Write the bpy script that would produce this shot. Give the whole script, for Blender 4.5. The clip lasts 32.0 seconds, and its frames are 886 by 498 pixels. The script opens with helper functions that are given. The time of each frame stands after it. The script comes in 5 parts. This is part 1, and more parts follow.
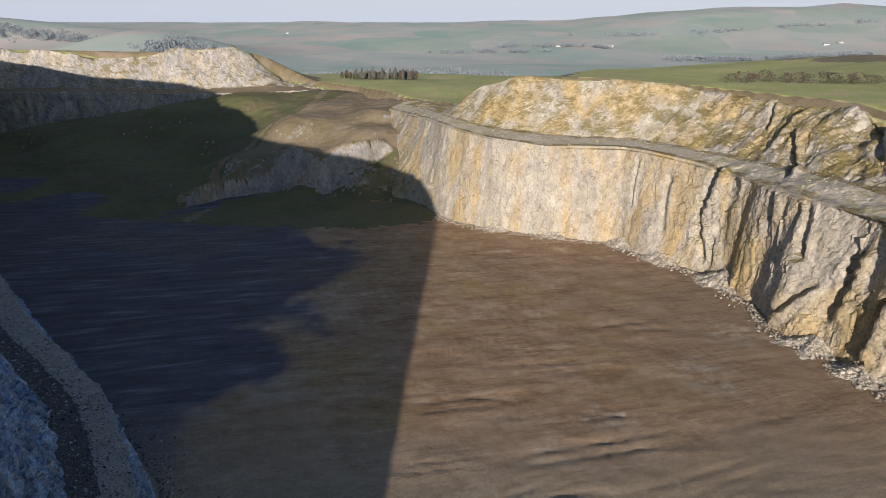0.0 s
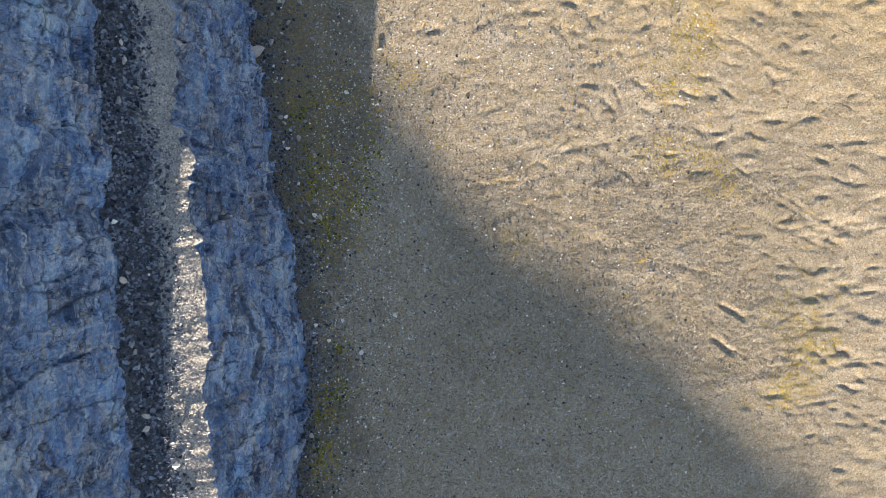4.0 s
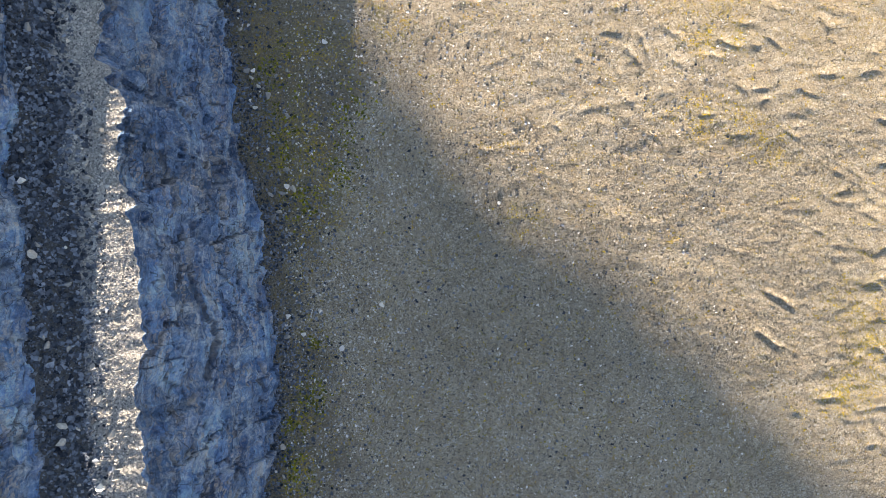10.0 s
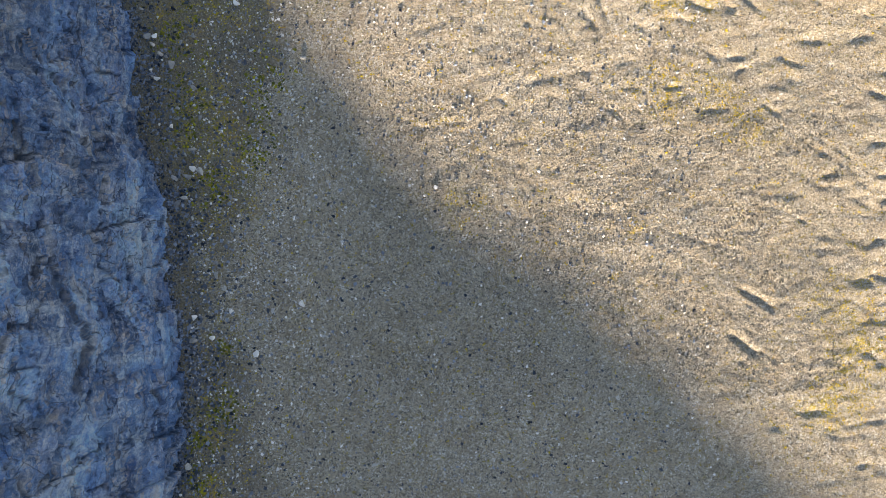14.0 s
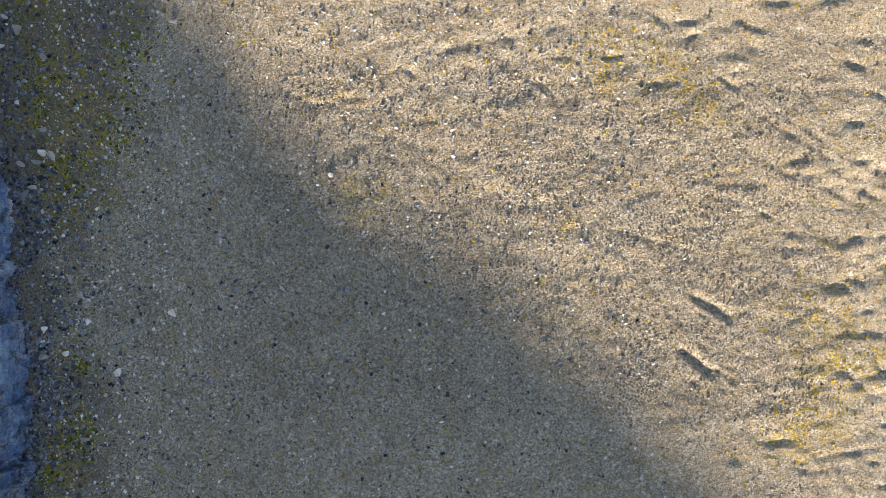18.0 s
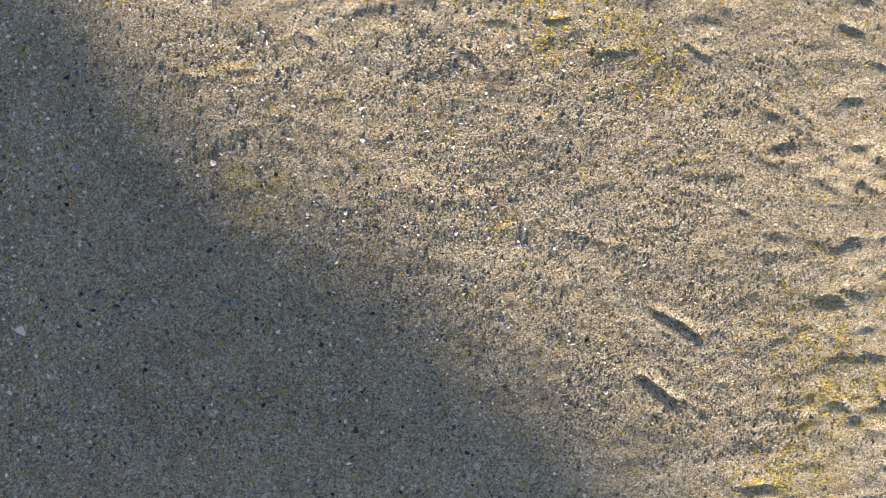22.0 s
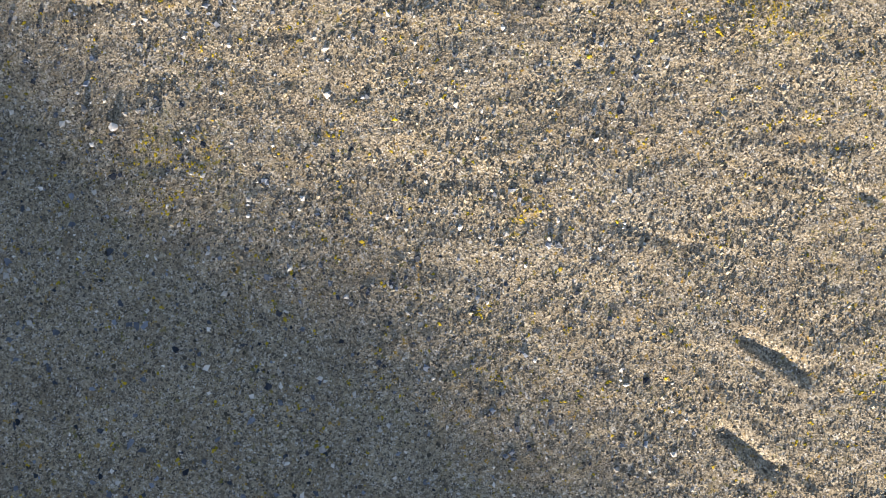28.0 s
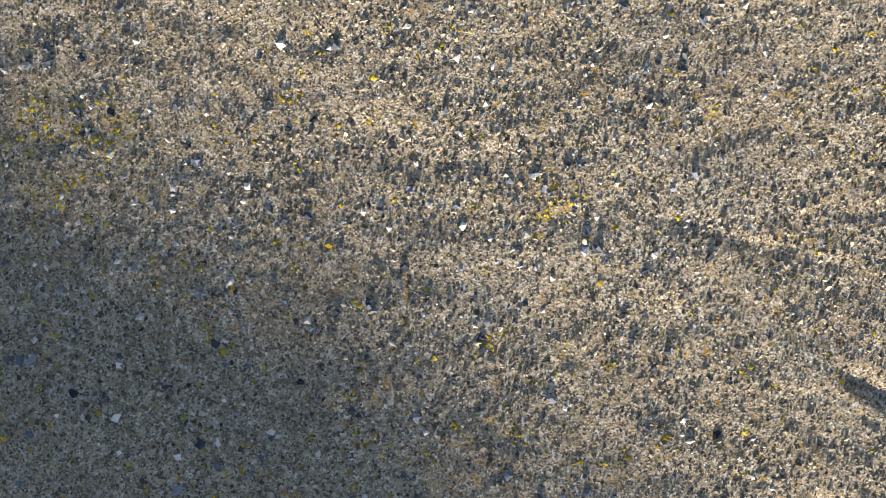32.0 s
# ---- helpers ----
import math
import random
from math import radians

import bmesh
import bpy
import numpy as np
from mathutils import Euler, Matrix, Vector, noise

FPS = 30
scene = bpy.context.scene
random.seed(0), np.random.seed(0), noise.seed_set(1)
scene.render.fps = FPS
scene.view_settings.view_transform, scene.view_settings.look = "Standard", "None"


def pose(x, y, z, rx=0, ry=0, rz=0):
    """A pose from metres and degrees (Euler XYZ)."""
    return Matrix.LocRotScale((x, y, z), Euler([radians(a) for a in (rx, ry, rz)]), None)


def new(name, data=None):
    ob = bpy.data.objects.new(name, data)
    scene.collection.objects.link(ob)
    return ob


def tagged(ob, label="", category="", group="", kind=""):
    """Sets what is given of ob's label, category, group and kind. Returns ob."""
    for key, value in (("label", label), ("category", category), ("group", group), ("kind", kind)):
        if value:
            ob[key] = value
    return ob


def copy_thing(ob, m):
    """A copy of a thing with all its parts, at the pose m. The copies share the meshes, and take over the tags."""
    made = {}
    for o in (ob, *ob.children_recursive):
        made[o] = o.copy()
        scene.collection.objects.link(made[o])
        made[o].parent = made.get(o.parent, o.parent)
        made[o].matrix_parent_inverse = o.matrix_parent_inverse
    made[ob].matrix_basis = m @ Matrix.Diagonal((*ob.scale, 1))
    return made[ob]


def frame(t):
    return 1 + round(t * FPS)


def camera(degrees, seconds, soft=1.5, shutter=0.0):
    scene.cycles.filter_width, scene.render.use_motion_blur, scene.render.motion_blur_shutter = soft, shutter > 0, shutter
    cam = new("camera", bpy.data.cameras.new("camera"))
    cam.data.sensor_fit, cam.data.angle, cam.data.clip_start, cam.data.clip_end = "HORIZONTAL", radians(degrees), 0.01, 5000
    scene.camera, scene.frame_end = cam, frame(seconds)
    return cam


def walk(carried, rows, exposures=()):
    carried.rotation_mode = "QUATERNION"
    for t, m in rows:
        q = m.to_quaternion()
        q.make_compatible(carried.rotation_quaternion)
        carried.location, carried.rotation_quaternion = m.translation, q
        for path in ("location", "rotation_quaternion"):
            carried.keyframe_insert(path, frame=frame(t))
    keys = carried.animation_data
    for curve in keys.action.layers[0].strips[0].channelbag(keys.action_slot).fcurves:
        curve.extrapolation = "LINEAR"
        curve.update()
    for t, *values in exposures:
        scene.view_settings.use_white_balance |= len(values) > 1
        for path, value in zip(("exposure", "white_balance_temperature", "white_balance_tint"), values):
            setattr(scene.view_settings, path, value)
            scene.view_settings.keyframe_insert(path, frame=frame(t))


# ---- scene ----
LEAN = pose(0, 0, 0, 0, 0, 0.45)   # the horizon leans by half a degree
cam = camera(65.18, 32.0, soft=0.4)
walk(cam, [
    (0.0, pose(-0.86, 2.45, 88.85, 72.47) @ LEAN),
    (0.5, pose(-0.79, 2.38, 88.66, 60.84) @ LEAN),
    (1.0, pose(-0.66, 2.26, 88.54, 49.15) @ LEAN),
    (1.5, pose(-0.60, 2.29, 88.38, 37.47) @ LEAN),
    (2.0, pose(-0.54, 2.31, 88.26, 25.76) @ LEAN),
    (2.5, pose(-0.45, 2.37, 87.83, 13.97) @ LEAN),
    (2.9, pose(-0.33, 2.44, 87.02, 4.80) @ LEAN),
    (3.0, pose(-0.30, 2.46, 86.82, 2.77) @ LEAN),
    (3.1, pose(-0.27, 2.44, 86.59, 1.10) @ LEAN),
    (3.2, pose(-0.25, 2.41, 86.36, 0.35) @ LEAN),
    (3.5, pose(-0.19, 2.33, 85.67, -0.25) @ LEAN),
    (4.5, pose(-0.11, 1.33, 83.39, -0.10) @ LEAN),
    (5.5, pose(-0.04, 0.32, 81.10, 0.00) @ LEAN),
    (6.0, pose(-0.00, 0.01, 80.01, 0.00) @ LEAN),
    (6.5, pose(0.03, -0.28, 78.94, 0.00) @ LEAN),
    (7.0, pose(0.06, -0.50, 77.88, 0.00) @ LEAN),
    (7.5, pose(0.11, -0.63, 76.82, 0.00) @ LEAN),
    (8.0, pose(0.17, -0.70, 75.74, 0.00) @ LEAN),
    (8.5, pose(0.22, -0.74, 74.67, 0.00) @ LEAN),
    (9.0, pose(0.28, -0.73, 73.65, 0.00) @ LEAN),
    (9.5, pose(0.33, -0.71, 72.65, 0.00) @ LEAN),
    (10.0, pose(0.37, -0.70, 71.65, 0.00) @ LEAN),
    (10.5, pose(0.41, -0.72, 70.63, 0.00) @ LEAN),
    (11.0, pose(0.47, -0.74, 69.61, 0.00) @ LEAN),
    (11.5, pose(0.71, -0.77, 68.62, 0.00) @ LEAN),
    (12.0, pose(1.30, -0.85, 67.60, 0.00) @ LEAN),
    (12.5, pose(2.29, -0.98, 66.48, 0.00) @ LEAN),
    (13.0, pose(3.58, -1.11, 65.27, 0.00) @ LEAN),
    (13.5, pose(5.11, -1.26, 63.98, 0.00) @ LEAN),
    (14.0, pose(6.80, -1.44, 62.62, 0.00) @ LEAN),
    (14.5, pose(8.62, -1.62, 61.24, 0.00) @ LEAN),
    (15.0, pose(10.39, -1.77, 59.90, 0.00) @ LEAN),
    (15.5, pose(11.84, -1.89, 58.61, 0.00) @ LEAN),
    (16.5, pose(12.71, -1.69, 56.31, 0.00) @ LEAN),
    (17.5, pose(13.59, -1.49, 54.01, 0.00) @ LEAN),
    (18.0, pose(14.68, -1.44, 52.83, 0.00) @ LEAN),
    (18.5, pose(15.98, -1.41, 51.58, 0.00) @ LEAN),
    (19.0, pose(17.54, -1.37, 50.27, 0.00) @ LEAN),
    (19.5, pose(19.06, -1.34, 48.94, 0.00) @ LEAN),
    (20.0, pose(20.02, -1.34, 47.70, 0.00) @ LEAN),
    (20.5, pose(20.38, -1.31, 46.57, 0.00) @ LEAN),
    (21.0, pose(20.46, -1.24, 45.52, 0.00) @ LEAN),
    (21.5, pose(20.47, -1.18, 44.48, 0.00) @ LEAN),
    (22.0, pose(20.48, -1.14, 43.43, 0.00) @ LEAN),
    (22.5, pose(20.50, -1.12, 42.37, 0.00) @ LEAN),
    (23.0, pose(20.51, -1.11, 41.29, 0.00) @ LEAN),
    (23.5, pose(20.52, -1.09, 40.21, 0.00) @ LEAN),
    (24.0, pose(20.54, -1.06, 39.10, 0.00) @ LEAN),
    (24.5, pose(20.58, -1.01, 37.97, 0.00) @ LEAN),
    (25.0, pose(20.61, -0.98, 36.89, 0.00) @ LEAN),
    (25.5, pose(20.63, -0.97, 35.96, 0.00) @ LEAN),
    (26.5, pose(20.60, -1.05, 33.77, 0.00) @ LEAN),
    (27.5, pose(20.56, -1.13, 31.57, 0.00) @ LEAN),
    (28.0, pose(20.55, -1.10, 30.50, 0.00) @ LEAN),
    (28.5, pose(20.55, -1.06, 29.44, 0.00) @ LEAN),
    (29.0, pose(20.55, -1.03, 28.41, 0.00) @ LEAN),
    (29.5, pose(20.57, -1.00, 27.41, 0.00) @ LEAN),
    (30.0, pose(20.58, -0.98, 26.41, 0.00) @ LEAN),
    (30.5, pose(20.59, -0.96, 25.39, 0.00) @ LEAN),
    (31.0, pose(20.60, -0.93, 24.39, 0.00) @ LEAN),
    (31.5, pose(20.62, -0.91, 23.37, 0.00) @ LEAN),
    (32.0, pose(20.66, -0.89, 22.31, 0.00) @ LEAN),
], exposures=[
    (0, 0.3, 6200, 15), (0.3, 0.5, 6200, 15), (0.6, 0.9, 6400, 14), (1.0, 1.5, 6800, 14), (1.5, 1.5, 7000, 14), (2, 1.5, 7100, 14), (2.5, 1.7, 7100, 14),
    (3, 2.0, 7000, 13), (3.5, 2.1, 7000, 13), (6, 2.32, 7000, 13), (15, 2.32, 7000, 13), (19, 2.05, 7000, 13), (23, 1.95, 6850, 12.5), (29, 1.85, 6650, 12), (32, 1.75, 6600, 11.5)])

# ---- daylight: a low winter sun behind the camera, clear sky ----
SUN_WAY = Vector((0.12, 1.0, -0.21)).normalized()
world = bpy.data.worlds.new("sky")
scene.world = world
world.use_nodes = True
wn, wl = world.node_tree.nodes, world.node_tree.links
sky = wn.new("ShaderNodeTexSky")
sky.sky_type, sky.sun_disc = "NISHITA", False
sky.sun_elevation = math.asin(-SUN_WAY.z)
sky.sun_rotation = math.atan2(-SUN_WAY.x, -SUN_WAY.y)
sky.altitude, sky.air_density, sky.dust_density, sky.ozone_density = 300, 1.0, 0.4, 1.5
way = wn.new("ShaderNodeTexCoord")
split = wn.new("ShaderNodeSeparateXYZ")
wl.new(way.outputs["Generated"], split.inputs[0])
low = wn.new("ShaderNodeValToRGB")          # pale winter haze low over the horizon, all round
low.color_ramp.elements[0].position, low.color_ramp.elements[0].color = 0.0, (0.92, 0.92, 0.92, 1)
low.color_ramp.elements[1].position, low.color_ramp.elements[1].color = 0.22, (0, 0, 0, 1)
wl.new(split.outputs["Z"], low.inputs[0])
haze = wn.new("ShaderNodeMix")
haze.data_type = "RGBA"
haze.inputs[7].default_value = (5.9, 6.5, 7.6, 1)
wl.new(low.outputs[0], haze.inputs[0])
thin = wn.new("ShaderNodeHueSaturation")     # sky desaturated so that shaded ground turns less blue
thin.inputs["Saturation"].default_value = 0.84
wl.new(sky.outputs[0], thin.inputs["Color"])
wl.new(thin.outputs[0], haze.inputs[6])
wl.new(haze.outputs[2], wn["Background"].inputs[0])
wn["Background"].inputs[1].default_value = 0.08
sun = new("sun", bpy.data.lights.new("sun", "SUN"))
sun.data.energy, sun.data.angle, sun.data.color = 4.4, radians(0.53), (1.0, 0.86, 0.68)
sun.rotation_mode = "QUATERNION"
sun.rotation_quaternion = SUN_WAY.to_track_quat("-Z", "Y")

# ---- noise on arrays of points ----
def rnd(ix, iy, iz, seed):
    n = (ix.astype(np.int64) * 374761393 + iy.astype(np.int64) * 668265263 + iz.astype(np.int64) * 2147483647 + seed * 974634) & 0xFFFFFFFF
    n = ((n ^ (n >> 13)) * 1274126177) & 0xFFFFFFFF
    n = ((n ^ (n >> 16)) * 2246822519) & 0xFFFFFFFF
    return ((n ^ (n >> 15)) & 0xFFFFFF) / float(0xFFFFFF)


def vnoise(p, seed=0):
    i = np.floor(p).astype(np.int64)
    w = p - i
    w = w * w * (3 - 2 * w)
    out = 0
    for dx in (0, 1):
        for dy in (0, 1):
            for dz in (0, 1):
                k = (w[:, 0] if dx else 1 - w[:, 0]) * (w[:, 1] if dy else 1 - w[:, 1]) * (w[:, 2] if dz else 1 - w[:, 2])
                out = out + k * rnd(i[:, 0] + dx, i[:, 1] + dy, i[:, 2] + dz, seed)
    return out * 2 - 1


def fbm(p, octaves=4, seed=0, gain=0.5):
    out, a = 0, 1.0
    for o in range(octaves):
        out = out + a * vnoise(p * 2.03 ** o + 17.3 * o, seed + o)
        a *= gain
    return out


def cells(p, seed=0):
    """Blocks: for each point a random value of its block, the distance to the block's border, and a tilt within the block."""
    i = np.floor(p).astype(np.int64)
    n = len(p)
    d1, d2 = np.full(n, 9.0), np.full(n, 9.0)
    val, tilt = np.zeros(n), np.zeros(n)
    for dx in (-1, 0, 1):
        for dy in (-1, 0, 1):
            for dz in (-1, 0, 1):
                a, b, c = i[:, 0] + dx, i[:, 1] + dy, i[:, 2] + dz
                ox, oy, oz = rnd(a, b, c, seed), rnd(a, b, c, seed + 1), rnd(a, b, c, seed + 2)
                ex, ey, ez = p[:, 0] - a - ox, p[:, 1] - b - oy, p[:, 2] - c - oz
                d = np.sqrt(ex * ex + ey * ey + ez * ez)
                near = d < d1
                d2 = np.where(near, d1, np.minimum(d2, d))
                val = np.where(near, rnd(a, b, c, seed + 3), val)
                tilt = np.where(near, (ox - 0.5) * ex * 2 + (oy - 0.5) * ey * 2 + (oz - 0.5) * ez * 1.5, tilt)
                d1 = np.where(near, d, d1)
    return val, d2 - d1, tilt


def smooth(a, b, x):
    t = np.clip((x - a) / (b - a), 0, 1)
    return t * t * (3 - 2 * t)


def mesh_from(name, verts, faces, material, soft=True):
    me = bpy.data.meshes.new(name)
    verts, faces = np.asarray(verts, dtype=np.float32), np.asarray(faces, dtype=np.int32)
    k = faces.shape[1]
    me.vertices.add(len(verts))
    me.vertices.foreach_set("co", verts.ravel())
    me.loops.add(faces.size)
    me.loops.foreach_set("vertex_index", faces.ravel())
    me.polygons.add(len(faces))
    me.polygons.foreach_set("loop_start", np.arange(0, faces.size, k, dtype=np.int32))
    me.polygons.foreach_set("use_smooth", np.full(len(faces), soft))
    me.update(calc_edges=True)
    me.materials.append(material)
    return me


def grid_faces(rows, cols):
    a = (np.arange(rows - 1)[:, None] * cols + np.arange(cols - 1)[None, :]).ravel()
    return np.stack([a, a + 1, a + cols + 1, a + cols], 1)


def setting(name, me, label, category):
    return tagged(new(name, me), label, category, kind="structure")


# ---- materials ----
def material(name, rough=0.9):
    m = bpy.data.materials.new(name)
    m.use_nodes = True
    b = m.node_tree.nodes["Principled BSDF"]
    b.inputs["Roughness"].default_value = rough
    b.inputs["Specular IOR Level"].default_value = 0.25
    return m, m.node_tree.nodes, m.node_tree.links, b


def coords(N, L, scale=(1, 1, 1)):
    g = N.new("ShaderNodeNewGeometry")
    mp = N.new("ShaderNodeMapping")
    mp.inputs["Scale"].default_value = scale
    L.new(g.outputs["Position"], mp.inputs["Vector"])
    return mp.outputs[0]


def ntex(N, L, vec, scale, detail=4, rough=0.55, distortion=0.0):
    n = N.new("ShaderNodeTexNoise")
    n.inputs["Scale"].default_value, n.inputs["Detail"].default_value = scale, detail
    n.inputs["Roughness"].default_value, n.inputs["Distortion"].default_value = rough, distortion
    L.new(vec, n.inputs["Vector"])
    return n.outputs["Fac"]


def ramp(N, L, fac, stops):
    r = N.new("ShaderNodeValToRGB")
    e = r.color_ramp.elements
    while len(e) < len(stops):
        e.new(0.5)
    for k, (at, c) in zip(e, stops):
        k.position, k.color = at, (*c, 1) if len(c) == 3 else c
    L.new(fac, r.inputs[0])
    return r.outputs[0]


def grey(v):
    return (v, v, v)


def mix(N, L, fac, a, b, how="MIX"):
    m = N.new("ShaderNodeMix")
    m.data_type, m.blend_type = "RGBA", how
    for sock, v in ((m.inputs[0], fac), (m.inputs[6], a), (m.inputs[7], b)):
        if isinstance(v, (int, float)):
            sock.default_value = v
        elif isinstance(v, tuple):
            sock.default_value = (*v, 1)
        else:
            L.new(v, sock)
    return m.outputs[2]


def bump(N, L, b, height, strength=0.5, distance=0.1, before=None):
    k = N.new("ShaderNodeBump")
    k.inputs["Strength"].default_value, k.inputs["Distance"].default_value = strength, distance
    L.new(height, k.inputs["Height"])
    if before:
        L.new(before, k.inputs["Normal"])
    L.new(k.outputs[0], b.inputs["Normal"])
    return k.outputs[0]

def read(N, L, name):
    a = N.new("ShaderNodeAttribute")
    a.attribute_name = name
    return a.outputs["Fac"]


def rock_material(name, low, mid, high, stain_amount, stain_from=0.47, block=0.8, size=1.0, tall=0.3, grassy=False, grain=0.45, facets=0.9, blocks=0.9, run=(1, 1, 0.16), joint=0.85, lump=0.7, pale_share=0.8, dark_share=0.8, stain_size=0.11, cracks=0.8):
    """Quarried limestone: grey blocks, pale fresh scars, ochre stains that run down the face."""
    m, N, L, b = material(name, 0.85)
    p = coords(N, L)
    streak = coords(N, L, run)
    slab = coords(N, L, tall if isinstance(tall, tuple) else (1, 1, tall))
    base = ramp(N, L, ntex(N, L, slab, 0.35 * size, 8, 0.66, 0.6), [(0.32, low), (0.5, mid), (0.68, high)])
    stain = ramp(N, L, ntex(N, L, streak, stain_size, 6, 0.62, 0.5), [(stain_from, grey(0)), (stain_from + 0.16, grey(stain_amount))])
    col = mix(N, L, stain, base, (0.47, 0.355, 0.16))
    pale = ramp(N, L, ntex(N, L, streak, 0.3 * size, 6, 0.65, 0.6), [(0.56, grey(0)), (0.7, grey(pale_share))])
    col = mix(N, L, pale, col, tuple(min(1, c * 1.35) for c in high))
    dark = ramp(N, L, ntex(N, L, slab, 0.8 * size, 7, 0.72, 1.0), [(0.36, grey(dark_share)), (0.45, grey(0))])
    col = mix(N, L, dark, col, tuple(c * 0.45 for c in low))
    fine = ntex(N, L, slab, 2.2 * size, 9, 0.78, 0.4)
    col = mix(N, L, grain, col, ramp(N, L, fine, [(0.3, grey(0.08)), (0.5, grey(0.5)), (0.68, grey(0.92))]), "OVERLAY")
    v = N.new("ShaderNodeTexVoronoi")
    v.feature = "DISTANCE_TO_EDGE"
    v.inputs["Scale"].default_value = block
    wob = N.new("ShaderNodeVectorMath")
    wob.operation = "ADD"
    nz = N.new("ShaderNodeTexNoise")
    nz.inputs["Scale"].default_value = 0.9
    nz.inputs["Detail"].default_value = 4
    L.new(p, nz.inputs["Vector"])
    L.new(coords(N, L, (1, 1, 0.45)), wob.inputs[0])
    L.new(nz.outputs["Color"], wob.inputs[1])
    L.new(wob.outputs[0], v.inputs["Vector"])
    for k, share in ((0.9, facets), (2.6, facets * 0.8)):
        facet = N.new("ShaderNodeTexVoronoi")
        facet.inputs["Scale"].default_value = block * k
        L.new(wob.outputs[0], facet.inputs["Vector"])
        tone = N.new("ShaderNodeSeparateColor")
        L.new(facet.outputs["Color"], tone.inputs[0])
        col = mix(N, L, share, col, ramp(N, L, tone.outputs[0], [(0.0, grey(0.22)), (0.5, grey(0.5)), (1.0, grey(0.8))]), "OVERLAY")
    small = N.new("ShaderNodeTexVoronoi")
    small.feature = "DISTANCE_TO_EDGE"
    small.inputs["Scale"].default_value = block * 2.6
    L.new(wob.outputs[0], small.inputs["Vector"])
    lines = ramp(N, L, small.outputs["Distance"], [(0.0, grey(0.25)), (0.05, grey(1))])
    col = mix(N, L, ramp(N, L, ntex(N, L, p, 0.8 * size, 4), [(0.45, grey(0)), (0.58, grey(0.7))]), col, mix(N, L, 1.0, col, lines, "MULTIPLY"))
    col = mix(N, L, blocks, col, ramp(N, L, read(N, L, "tone"), [(0.1, grey(0.2)), (0.5, grey(0.5)), (0.9, grey(0.85))]), "OVERLAY")
    col = mix(N, L, ramp(N, L, read(N, L, "joint"), [(0.25, grey(0)), (0.85, grey(joint))]), col, tuple(c * 0.22 for c in low))
    crack = ramp(N, L, v.outputs["Distance"], [(0.0, grey(0)), (0.035, grey(1))])
    broken = mix(N, L, ramp(N, L, ntex(N, L, p, 0.5 * size, 4), [(0.45, grey(0)), (0.6, grey(1))]), (1, 1, 1), crack)
    col = mix(N, L, cracks, col, broken, "MULTIPLY")
    if grassy:
        up = N.new("ShaderNodeSeparateXYZ")
        L.new(N.new("ShaderNodeNewGeometry").outputs["True Normal"], up.inputs[0])
        ledge = ramp(N, L, up.outputs["Z"], [(0.4, grey(0)), (0.62, grey(1))])
        patch = ramp(N, L, ntex(N, L, p, 0.12, 5, 0.65), [(0.44, grey(0)), (0.54, grey(0.85))])
        col = mix(N, L, mix(N, L, 1.0, ledge, patch, "MULTIPLY"), col, (0.21, 0.175, 0.065))
    L.new(col, b.inputs["Base Color"])
    face = N.new("ShaderNodeTexVoronoi")
    face.inputs["Scale"].default_value = block * 0.9
    L.new(wob.outputs[0], face.inputs["Vector"])
    first = bump(N, L, b, broken, 0.6, 0.2)
    first = bump(N, L, b, face.outputs["Distance"], lump, 0.6 / size, first)
    second = bump(N, L, b, fine, 0.3 + 0.85 * lump, 0.5 / size, first)
    bump(N, L, b, ntex(N, L, p, 9, 5, 0.7), 0.5, 0.06, second)
    return m


